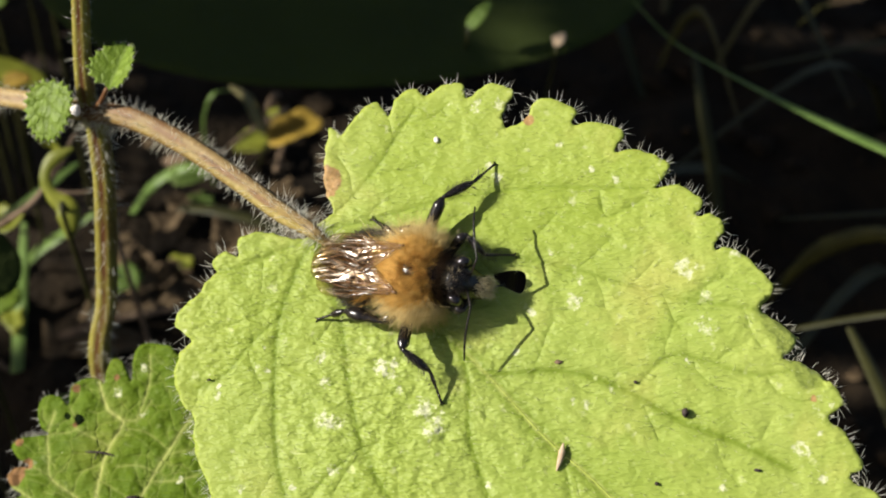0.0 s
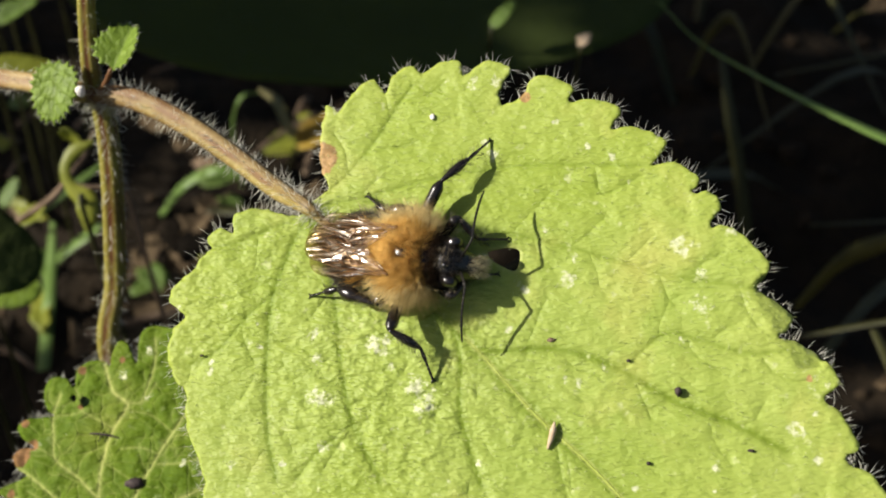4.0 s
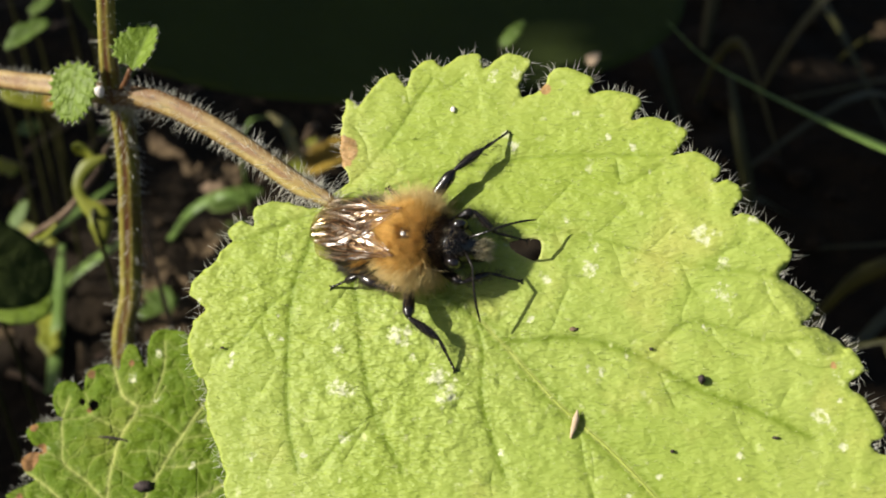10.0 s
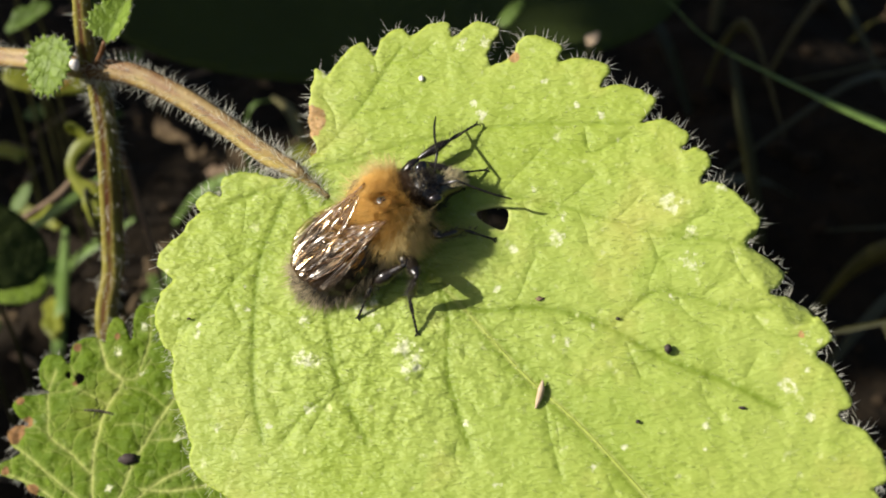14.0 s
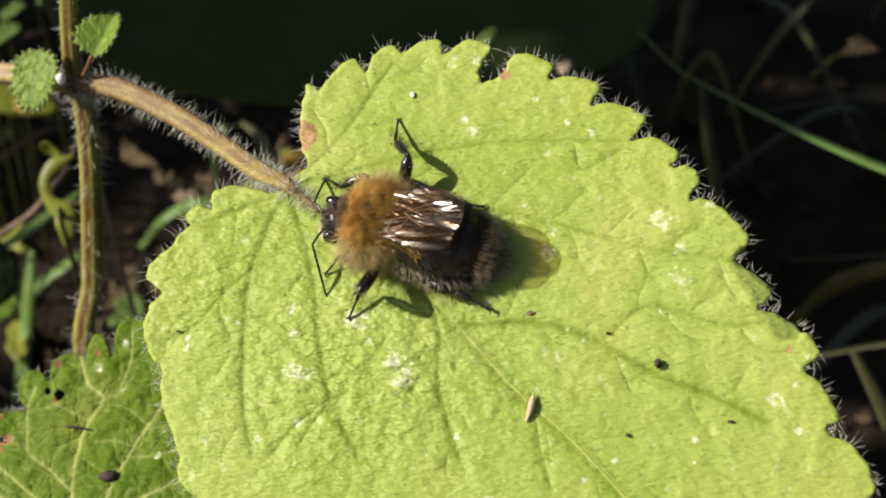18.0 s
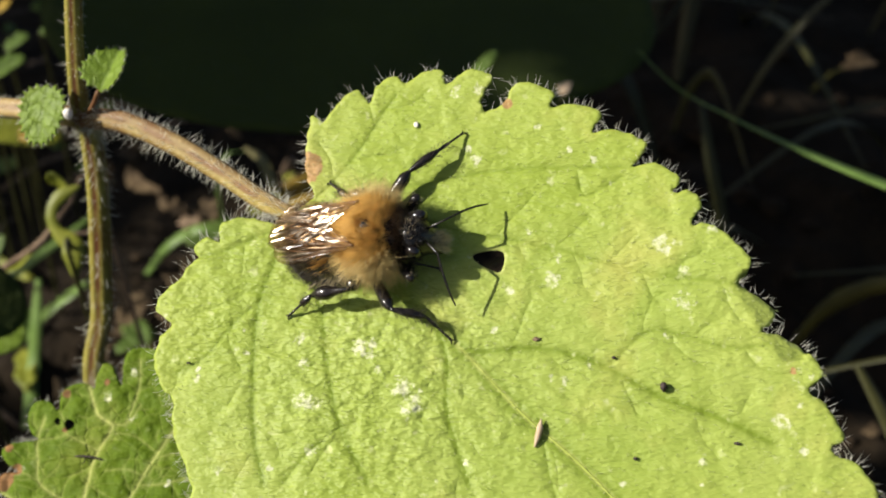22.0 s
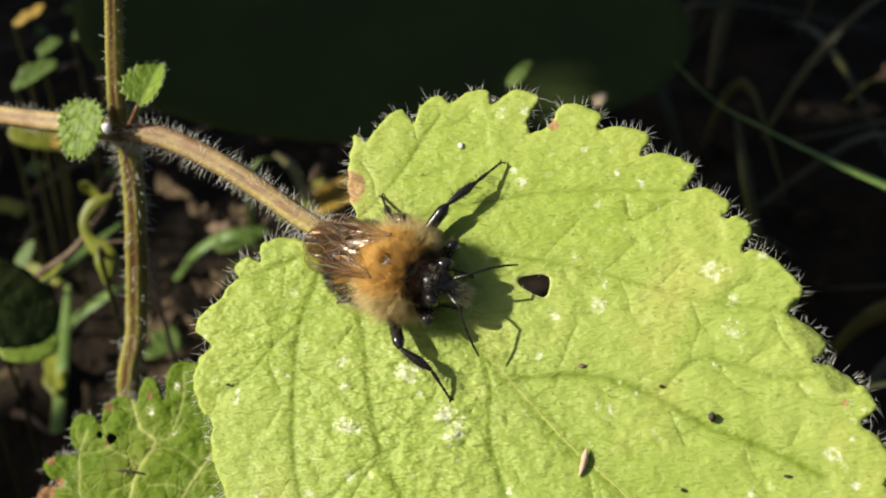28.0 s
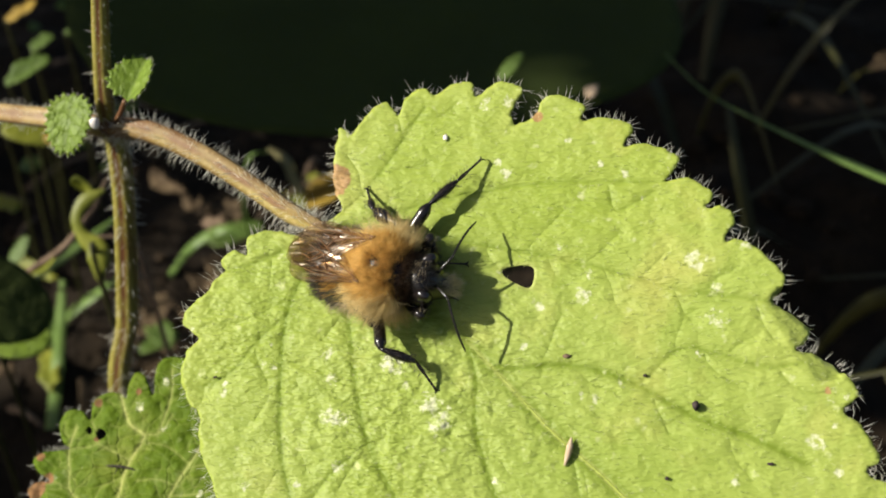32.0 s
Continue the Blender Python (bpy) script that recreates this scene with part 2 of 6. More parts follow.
M_STRAW = plain("straw", (0.22, 0.19, 0.075), (0.36, 0.32, 0.15), 180, 0.6, 0.3, 0.0002, 0.35).translucent(0.2, (0.36, 0.33, 0.12)).m
# dimmed copy of the grass, with the shade put into its colour
M_GRASS_DIM = plain("grass_dimmed", (0.024, 0.024, 0.0035), (0.047, 0.045, 0.0072), 120, 0.55, 0.3, 0.0002, 0.35, island=True).m
M_SPROUT = plain("sprout_yellow_green", (0.13, 0.15, 0.012), (0.26, 0.27, 0.03), 150, 0.5, 0.3, 0.0003, 0.35).translucent(0.25, (0.4, 0.42, 0.03)).m
M_CHITIN = plain("black_chitin", (0.006, 0.005, 0.0045), (0.016, 0.012, 0.010), 1500, 0.25, 0.3, 0.00004, 0.5).m
M_EYE = plain("compound_eye", (0.005, 0.004, 0.004), (0.012, 0.009, 0.008), 3000, 0.12, 0.15, 0.00002, 0.7).m
M_TERGITE = plain("abdomen_plate", (0.010, 0.007, 0.005), (0.030, 0.018, 0.010), 900, 0.32, 0.35, 0.00006, 0.5).m
M_FUR_ORANGE = hair_material("fur_orange", (0.34, 0.165, 0.022), (0.84, 0.54, 0.14), 0.5, 0.28)
M_FUR_PALE = hair_material("fur_buff", (0.46, 0.31, 0.095), (0.84, 0.68, 0.32), 0.5, 0.25)
M_FUR_BROWN = hair_material("fur_brown", (0.06, 0.030, 0.012), (0.20, 0.10, 0.035), 0.5, 0.08)
M_FUR_COLLAR = hair_material("fur_collar", (0.022, 0.012, 0.005), (0.13, 0.062, 0.020), 0.45, 0.08)
M_FUR_FACE = hair_material("fur_face", (0.62, 0.52, 0.28), (0.90, 0.82, 0.58), 0.5, 0.3)
M_FUR_BLACK = hair_material("fur_black", (0.010, 0.007, 0.005), (0.035, 0.024, 0.014), 0.4)
M_FUR_GREY = hair_material("fur_grey", (0.32, 0.25, 0.14), (0.64, 0.54, 0.36), 0.5, 0.1)
M_WINGVEIN = plain("wing_vein", (0.07, 0.030, 0.008), (0.19, 0.085, 0.022), 900, 0.35, 0.2, 0.00003, 0.5).m
M_PALE_HUSK = plain("pale_husk", (0.36, 0.25, 0.15), (0.54, 0.42, 0.29), 900, 0.6, 0.4, 0.0001, 0.3).m
M_GRIT = plain("dark_grit", (0.02, 0.013, 0.012), (0.07, 0.05, 0.045), 2500, 0.7, 0.6, 0.0001, 0.3).m


def wing_material():
    """Clear smoky film: mostly see-through, with a glossy skin creased into small facets."""
    m = Mat("wing_membrane")
    m.set(Base_Color=(0.09, 0.052, 0.026), Roughness=0.3, Specular_IOR_Level=0.5)
    folds = m.math("ADD", m.noise(860, 1, 0.4, (0.17, 1.5, 0.3)), m.math("MULTIPLY", m.noise(1600, 1, 0.4, (0.35, 1.0, 0.4)), 0.16))
    m.bump(folds, 1.0, 0.0008)
    t = m.t.nodes
    clear, gloss, m1, m2, fr = t.new("ShaderNodeBsdfTransparent"), t.new("ShaderNodeBsdfGlossy"), t.new("ShaderNodeMixShader"), t.new("ShaderNodeMixShader"), t.new("ShaderNodeFresnel")
    clear.inputs[0].default_value = (0.87, 0.81, 0.72, 1)
    gloss.inputs["Color"].default_value = (0.97, 0.94, 0.93, 1)
    gloss.inputs["Roughness"].default_value = 0.17
    m.t.links.new(m.b.inputs["Normal"].links[0].from_socket, gloss.inputs["Normal"])
    fr.inputs[0].default_value = 1.5
    m1.inputs[0].default_value = 0.07
    m.t.links.new(clear.outputs[0], m1.inputs[1])
    m.t.links.new(m.b.outputs[0], m1.inputs[2])
    m.t.links.new(m.math("MULTIPLY", fr.outputs[0], 0.22), m2.inputs[0])
    m.t.links.new(m1.outputs[0], m2.inputs[1])
    m.t.links.new(gloss.outputs[0], m2.inputs[2])
    m.t.links.new(m2.outputs[0], m.out.inputs[0])
    return m.m


M_WING = wing_material()

# ---- building blocks: meshes in mm ----
WORLD = {}
rng = np.random.default_rng(7)


def thing(name, m, label, category, group="", kind=""):
    ob = tagged(new(name), label, category, group, kind)
    ob.empty_display_size = 0.002
    ob.matrix_basis = m
    WORLD[ob] = m
    return ob


def mesh_of(name, verts, faces, material, smooth=True, attrs=None):
    me = bpy.data.meshes.new(name)
    me.from_pydata((np.asarray(verts, float) * MM).tolist(), [], [tuple(int(i) for i in f) for f in faces])
    me.materials.append(material)
    if smooth:
        me.polygons.foreach_set("use_smooth", np.ones(len(me.polygons), bool))
    for key, values in (attrs or {}).items():
        a = me.attributes.new(key, "FLOAT", "POINT")
        a.data.foreach_set("value", np.asarray(values, np.float32))
    me.update()
    return me


def part(name, geo, material, parent=None, label="", fr=None, smooth=True, attrs=None, kind=""):
    """One mesh object under its thing; geo in mm in the frame fr (a world matrix; by default the parent's)."""
    ob = new(name, mesh_of(name, geo[0], geo[1], material, smooth, attrs))
    fr = fr if fr is not None else (WORLD[parent] if parent else Matrix())
    if parent:
        ob.parent = parent
        ob.matrix_basis = WORLD[parent].inverted() @ fr
    else:
        ob.matrix_basis = fr
    WORLD[ob] = fr
    return tagged(ob, label, kind=kind)


def join(*geos):
    verts, faces, k = [], [], 0
    for v, f in geos:
        verts.append(np.asarray(v, float))
        faces += [tuple(int(i) + k for i in q) for q in f]
        k += len(v)
    return np.concatenate(verts), faces


def spline(points, n):
    """n places along a smooth curve through the points."""
    p = np.asarray(points, float)
    e = np.vstack([2 * p[0] - p[1], p, 2 * p[-1] - p[-2]])
    t = np.linspace(0, len(p) - 1 - 1e-9, n)
    i = t.astype(int)
    f = (t - i)[:, None]
    a, b, c, d = e[i], e[i + 1], e[i + 2], e[i + 3]
    return 0.5 * (2 * b + (c - a) * f + (2 * a - 5 * b + 4 * c - d) * f**2 + (3 * b - a - 3 * c + d) * f**3)


def frames_along(c):
    d = np.gradient(c, axis=0)
    d /= np.linalg.norm(d, axis=1)[:, None] + 1e-12
    up = np.array([0.0, 0, 1]) if abs(d[0][2]) < 0.9 else np.array([1.0, 0, 0])
    sides, ups = [], []
    for k in d:
        s = np.cross(k, up)
        s /= np.linalg.norm(s) + 1e-12
        up = np.cross(s, k)
        sides.append(s)
        ups.append(up)
    return d, np.array(sides), np.array(ups)


def tube(points, radii, n=10, steps=24, square=0.0, turn=0.0):
    """A closed tube along a smooth curve. square: how far its section goes towards a four-ridged one."""
    c = spline(points, steps)
    r = np.interp(np.linspace(0, 1, steps), np.linspace(0, 1, len(radii)), radii)
    _, s, u = frames_along(c)
    a = np.arange(n) / n * 2 * np.pi
    k = 1 + square * np.cos(4 * (a - turn))
    v = c[:, None] + r[:, None, None] * k[None, :, None] * (np.cos(a)[None, :, None] * s[:, None] + np.sin(a)[None, :, None] * u[:, None])
    v = v.reshape(-1, 3)
    f = [(i * n + j, i * n + (j + 1) % n, (i + 1) * n + (j + 1) % n, (i + 1) * n + j) for i in range(steps - 1) for j in range(n)]
    f += [tuple(reversed(range(n))), tuple(range((steps - 1) * n, steps * n))]
    return v, f


def blob(center, radii, n=20, m=14, bump=0.0, seed=0):
    """An ellipsoid, with an uneven skin if asked."""
    th, ph = np.linspace(0, np.pi, m), np.arange(n) / n * 2 * np.pi
    x = np.cos(th)[:, None] * np.ones(n)
    y, z = np.sin(th)[:, None] * np.cos(ph), np.sin(th)[:, None] * np.sin(ph)
    d = np.stack([x, y, z], -1).reshape(-1, 3)
    if bump:
        d = d * np.array([1 + bump * noise.noise(Vector(q) * 1.7 + Vector((seed, 0, 0))) for q in d])[:, None]
    f = [(i * n + j, i * n + (j + 1) % n, (i + 1) * n + (j + 1) % n, (i + 1) * n + j) for i in range(m - 1) for j in range(n)]
    return d * radii + center, f


def lathe(profile, n=28, steps=40):
    """A body along x: rows of x, half width, half height, middle z."""
    p = spline(profile, steps)
    a = np.arange(n) / n * 2 * np.pi
    v = np.stack([p[:, 0:1] * np.ones(n), np.abs(p[:, 1:2]) * np.cos(a), p[:, 3:4] + np.abs(p[:, 2:3]) * np.sin(a)], -1).reshape(-1, 3)
    f = [(i * n + j, (i + 1) * n + j, (i + 1) * n + (j + 1) % n, i * n + (j + 1) % n) for i in range(steps - 1) for j in range(n)]
    f += [tuple(range(n)), tuple(reversed(range((steps - 1) * n, steps * n)))]
    return v, f


def hairs(root, way, length, width=0.03, bend=None, curl=0.25):
    """Thin bent spikes: root places, ways out, lengths; bend: a pull for their upper half."""
    root, way = np.asarray(root, float), np.asarray(way, float)
    n = len(root)
    way = way / (np.linalg.norm(way, axis=1)[:, None] + 1e-9)
    length = np.broadcast_to(length, n)[:, None]
    width = np.broadcast_to(width, n)[:, None]
    pull = rng.normal(0, curl, (n, 3)) + (0 if bend is None else np.asarray(bend))
    mid = root + way * length * 0.55 + pull * length * 0.12
    tip = root + way * length + pull * length * 0.45
    s = np.cross(way, rng.normal(0, 1, (n, 3)))
    s /= np.linalg.norm(s, axis=1)[:, None] + 1e-9
    q = np.cross(way, s)
    v = []
    for k in range(3):
        a = 2 * np.pi * k / 3
        v.append(root + width * 0.5 * (np.cos(a) * s + np.sin(a) * q))
    for k in range(3):
        a = 2 * np.pi * k / 3
        v.append(mid + width * 0.38 * (np.cos(a) * s + np.sin(a) * q))
    v.append(tip)
    v = np.stack(v, 1).reshape(-1, 3)
    b = np.arange(n)[:, None] * 7
    quads = np.concatenate([b + np.array([k, (k + 1) % 3, 3 + (k + 1) % 3, 3 + k]) for k in range(3)])
    tris = np.concatenate([b + np.array([3 + k, 3 + (k + 1) % 3, 6]) for k in range(3)])
    return v, quads.tolist() + tris.tolist()


def inside(pts, poly):
    x, y = pts[:, 0], pts[:, 1]
    hit = np.zeros(len(pts), bool)
    for (x0, y0), (x1, y1) in zip(poly, np.roll(poly, -1, 0)):
        cross = (y0 > y) != (y1 > y)
        hit ^= cross & (x < (x1 - x0) * (y - y0) / (y1 - y0 + 1e-12) + x0)
    return hit


def to_line(pts, line):
    """Distance of each place to a run of short straight pieces."""
    best = np.full(len(pts), 1e9)
    for a, b in zip(line[:-1], line[1:]):
        ab = b - a
        k = np.clip(((pts - a) @ ab) / (ab @ ab + 1e-9), 0, 1)
        best = np.minimum(best, np.linalg.norm(pts - a - k[:, None] * ab, axis=1))
    return best


def blade(outline, step, veins, height, holes=(), flecks=(), browns=(), thick=0.18, groove=0.13, quilt=0.10, seed=0, width=0.16, refine=False):
    """A leaf blade over its outline: places (s, r) in mm; veins with their width; height(s, r). Returns verts (s, r, h), faces, marks."""
    lo, hi = outline.min(0), outline.max(0)
    gx, gy = np.meshgrid(np.arange(lo[0], hi[0], step), np.arange(lo[1], hi[1], step * 0.87))
    gx[1::2] += step / 2
    g = np.stack([gx.ravel(), gy.ravel()], 1)
    g += np.random.default_rng(seed).uniform(-0.18, 0.18, g.shape) * step
    g = g[inside(g, outline)]
    rims = [outline] + [np.asarray(h) for h in holes]
    for rim in rims:
        g = g[to_line(g, np.vstack([rim, rim[:1]])) > step * 0.45]
    if refine:
        # closer places along the veins
        extra = []
        for line, wide in veins:
            d_ = np.r_[0, np.cumsum(np.linalg.norm(np.diff(line, axis=0), axis=1))]
            q_ = np.arange(0.1, d_[-1], step * 0.75)
            c_ = np.stack([np.interp(q_, d_, line[:, k]) for k in (0, 1)], 1)
            way = np.gradient(c_, axis=0)
            nrm = np.stack([-way[:, 1], way[:, 0]], 1) / (np.linalg.norm(way, axis=1)[:, None] + 1e-9)
            extra += [c_ + nrm * k * width * wide for k in (-2.0, -0.9, 0, 0.9, 2.0)]
            g = g[to_line(g, line) > width * wide * 2.4]
        extra = np.concatenate(extra)
        _, only = np.unique(np.round(extra / 0.06).astype(int), axis=0, return_index=True)
        extra = extra[np.sort(only)]
        extra = extra[inside(extra, outline)]
        for rim in rims:
            extra = extra[to_line(extra, np.vstack([rim, rim[:1]])) > step * 0.3]
        g = np.concatenate([g, extra])
    for h in rims[1:]:
        g = g[~inside(g, h)]
    pts, edges = [], []
    for rim in rims:
        k = sum(len(p) for p in pts)
        pts.append(rim)
        edges += [(k + i, k + (i + 1) % len(rim)) for i in range(len(rim))]
    pts = np.concatenate(pts + [g])
    out = delaunay_2d_cdt([Vector(p) for p in pts.tolist()], edges, [], 0, 1e-6)
    v2, tris = np.array([tuple(v) for v in out[0]]), np.array([t for t in out[2] if len(t) == 3])
    mid = v2[tris].mean(1)
    keep = inside(mid, outline)
    for h in rims[1:]:
        keep &= ~inside(mid, h)
    tris = tris[keep]
    s, r = v2[:, 0], v2[:, 1]
    vein, bulge = np.zeros(len(v2)), np.full(len(v2), 9.0)
    for line, wide in veins:
        dist = to_line(v2, line)
        vein = np.maximum(vein, (0.6 * np.exp(-((dist / (width * wide)) ** 2)) + 0.4 * np.exp(-((dist / (2.6 * width * wide)) ** 2))) * min(1, wide))
        bulge = np.minimum(bulge, dist / max(0.4, wide))
    rough = np.array([noise.noise(Vector((a * 0.55 + seed, b * 0.55, 0))) + 0.5 * noise.noise(Vector((a * 1.6, b * 1.6, seed))) for a, b in v2.tolist()])
    h = height(s, r) - groove * vein + quilt * (np.minimum(bulge, 2.0) * 0.5 + rough)
    fleck, brown = np.zeros(len(v2)), np.zeros(len(v2))
    for (a, b), rad in flecks:
        fleck = np.maximum(fleck, np.clip(1.6 - 1.6 * np.hypot(s - a, r - b) / rad, 0, 1))
    for (a, b), rad in browns:
        brown = np.maximum(brown, np.clip(1.5 - 1.5 * np.hypot(s - a, r - b) / rad, 0, 1))
    edge = np.exp(-to_line(v2, np.vstack([outline, outline[:1]])) / 0.9)
    n = len(v2)
    top = np.stack([s, r, h], 1)
    verts = np.concatenate([top, top - (0, 0, thick)])
    # faces turned to the upper side
    a, b, c = v2[tris[:, 0]], v2[tris[:, 1]], v2[tris[:, 2]]
    flip = ((b - a)[:, 0] * (c - a)[:, 1] - (b - a)[:, 1] * (c - a)[:, 0]) < 0
    tris[flip] = tris[flip][:, ::-1]
    count = {}
    for t in tris.tolist():
        for i in range(3):
            e = (t[i], t[(i + 1) % 3])
            count[e] = 1
    rim = [e for e in count if (e[1], e[0]) not in count]
    faces = tris.tolist() + (tris[:, ::-1] + n).tolist() + [(b_, a_, a_ + n, b_ + n) for a_, b_ in rim]
    two = lambda q: np.concatenate([q, q])
    return verts, faces, {"vein": two(vein), "fleck": two(fleck), "brown": two(brown), "edge": two(edge), "pale": two(0 * edge)}


def margin_hairs(outline, height, gap, length, width=0.03):
    """Bristles that stand out from a leaf's margin."""
    loop = np.vstack([outline, outline[:1]])
    d = np.r_[0, np.cumsum(np.linalg.norm(np.diff(loop, axis=0), axis=1))]
    q = np.sort(rng.uniform(0, d[-1], int(d[-1] / gap)))
    p = np.stack([np.interp(q, d, loop[:, k]) for k in (0, 1)], 1)
    ahead = np.stack([np.interp(np.minimum(q + 0.15, d[-1]), d, loop[:, k]) for k in (0, 1)], 1) - p
    area = 0.5 * np.sum(loop[:-1, 0] * loop[1:, 1] - loop[1:, 0] * loop[:-1, 1])
    out = np.stack([ahead[:, 1], -ahead[:, 0]], 1) * (1 if area > 0 else -1)
    root = np.column_stack([p, height(p[:, 0], p[:, 1]) - 0.05])
    way = np.column_stack([out / (np.linalg.norm(out, axis=1)[:, None] + 1e-9), rng.normal(0.1, 0.45, len(p))])
    way[:, :2] += rng.normal(0, 0.35, (len(p), 2))
    return hairs(root, way, rng.uniform(0.5, 1.0, len(p)) * length, width, curl=0.5)


# ---- ground ----
def soil_height(x, y):
    """Height of the ground, in metres, at a place in metres."""
    near = math.exp(-((x * x + (y - 0.1) ** 2) / 0.6))
    return near * (0.006 * noise.noise(Vector((x * 22, y * 22, 1))) + 0.0035 * noise.noise(Vector((x * 70, y * 70, 4)))) + 0.05 * (1 - near) * noise.noise(Vector((x * 0.4, y * 0.4, 2)))


def build_ground():
    k = np.linspace(-1, 1, 241)
    g = np.sign(k) * (0.32 * np.abs(k) + 400 * np.abs(k) ** 14)
    n = len(g)
    v = [(x * 1000, (y + 0.1) * 1000, soil_height(x, y + 0.1) * 1000) for y in g.tolist() for x in g.tolist()]
    f = [(i * n + j, i * n + j + 1, (i + 1) * n + j + 1, (i + 1) * n + j) for i in range(n - 1) for j in range(n - 1)]
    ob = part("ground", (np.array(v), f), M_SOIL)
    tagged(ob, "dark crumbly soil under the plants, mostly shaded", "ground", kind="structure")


build_ground()

# ---- the hairy plant: stem, stalks and leaves ----
STEM_BASE = Vector((-0.031, 0.0235, 0.0))
plant = thing("hedge_plant", Matrix.Translation(STEM_BASE), "bristly upright wild plant with opposite toothed leaves, rooted in soil", "plant")
NODE = work((-28.2, 11.2, 110.0))


def stalk(name, pts, radii, label, count, hair_len, square=0.10, green=0.5, steps=60, down=0.0, material=M_STEM, turn=0.0, groove=1.0, red=0.0):
    """A ridged, bristly stalk through world places; its bristles are a mesh under it."""
    pts = np.array([tuple(p) for p in pts]) * 1000
    geo = tube(pts, radii, 36, steps, square, turn)
    a = np.tile(np.arange(36) / 36 * 2 * np.pi, steps) - turn
    broken = np.array([0.78 + 0.9 * noise.noise(Vector(p) * 0.5) for p in geo[0].tolist()])
    gr = np.clip(np.clip(np.cos(4 * a + np.pi) * 1.6 - 0.35, 0, 1) * broken * 1.05, 0, 1) * groove
    along = np.repeat(np.linspace(0, 1, steps), 36)
    gr = np.maximum(gr, red * np.clip(1.35 - along * 2.4, 0, 1) * np.clip(broken, 0.3, 1))
    grn = np.clip(np.sin(a * 2 + 0.6), 0, 1) * green
    ob = part(name, geo, material, plant, label, Matrix(), attrs={"groove": gr, "green": grn})
    c = spline(pts, 300)
    d, s, u = frames_along(c)
    rad = np.interp(np.linspace(0, 1, 300), np.linspace(0, 1, len(radii)), radii)
    i, ang = rng.integers(2, 298, count), rng.uniform(0, 2 * np.pi, count)
    out = np.cos(ang)[:, None] * s[i] + np.sin(ang)[:, None] * u[i]
    root = c[i] + out * rad[i][:, None] * 0.95
    way = out + rng.normal(0, 0.22, (count, 3)) + d[i] * down
    part("bristles", hairs(root, way, rng.uniform(0.35, 1.0, count) * hair_len, 0.038, curl=0.55), M_HAIR, ob, "fine white bristles", Matrix(), kind="stuff")
    return ob


stalk("stem", [STEM_BASE, STEM_BASE + Vector((0.001, -0.0004, 0.05)), work((-31.9, -12.9, 130.0)), work((-30.3, -4.1, 124.0)), work((-28.5, 5.3, 115.5)), work((-28.1, 9.8, 111.5)), work((-28.2, 10.9, 110.6))],
      [1.1, 1.0, 0.97, 0.93, 0.88, 0.84, 0.8], "brownish green square stem with red grooves", 900, 1.15, down=-0.3, turn=0.9, green=1.0, material=M_STEM_OLIVE)
stalk("stem", [work((-28.4, 10.4, 111.0)), work((-28.4, 13.1, 108.5)), work((-27.9, 16.7, 105.5)), work((-27.0, 21.1, 101.5)), work((-25.2, 27.3, 94.0))],
      [0.72, 0.70, 0.66, 0.64, 0.55], "upper stem, olive brown and thinner", 300, 0.6, turn=0.9, green=0.9, material=M_STEM_OLIVE)
stalk("leaf_stalk", [work((-28.3, 11.1, 110.2)), work((-27.4, 10.9, 109.6)), work((-24.2, 10.2, 107.5)), work((-19.6, 8.0, 104.0)), work((-15.1, 5.2, 100.0)), work((-11.3, 2.6, 96.0)), work((-9.1, 1.4, 92.6)), on_leaf(*(1.21, -0.04), -0.12), on_leaf(*(3.26, 0.19), -0.22)],
      [0.70, 0.84, 0.92, 0.90, 0.84, 0.78, 0.58, 0.34, 0.18], "arched reddish brown leaf stalk", 1150, 1.15, turn=0.12, groove=0.75, red=0.75, green=0.5)
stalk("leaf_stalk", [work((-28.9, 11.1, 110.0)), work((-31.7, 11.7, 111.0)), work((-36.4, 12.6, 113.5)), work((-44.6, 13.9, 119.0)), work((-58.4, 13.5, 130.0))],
      [0.85, 0.9, 0.86, 0.8, 0.6], "pinkish brown leaf stalk, its sunlit paleness put into the colour", 420, 0.9, green=0.0, material=M_STEM_LIT, groove=0.5)
part("node", blob((0, 0, 0), (1.05, 0.95, 0.9), 20, 14, 0.15), M_STEM, plant, "dark swollen stem joint", Matrix.Translation(NODE), attrs={"groove": np.full(280, 0.8), "green": np.zeros(280)})
part("bud", blob((0, 0, 0), (0.40, 0.36, 0.52), 14, 10, 0.3), M_BUD, plant, "small whitish bud in the leaf axil", Matrix.Translation(work((-28.65, 10.9, 106.8))))

# the large leaf: tooth tips and the cuts between them, round the margin
UPPER = [(0.11, 0.43), (0.21, 1.84), (-1.10, 2.35), (-2.40, 3.33), (-4.22, 5.56), (-3.33, 5.99), (-3.55, 7.50), (-3.28, 9.12), (-1.96, 9.07), (-2.40, 10.42), (-1.89, 11.69), (-0.93, 11.80), (-0.72, 13.13), (0.25, 14.05),
         (1.23, 13.64), (1.56, 15.27), (3.06, 16.13), (3.56, 15.20), (3.94, 14.33), (4.73, 13.93), (5.22, 15.06), (4.90, 16.51), (5.53, 17.39), (7.29, 18.03), (7.75, 17.08), (8.84, 18.22), (10.73, 19.04), (11.12, 17.64), (12.24, 18.76),
         (14.36, 19.40), (14.84, 17.75), (15.67, 18.77), (17.66, 19.13), (17.93, 18.17), (18.77, 18.95), (19.87, 18.87), (20.34, 17.45), (21.44, 18.28)]
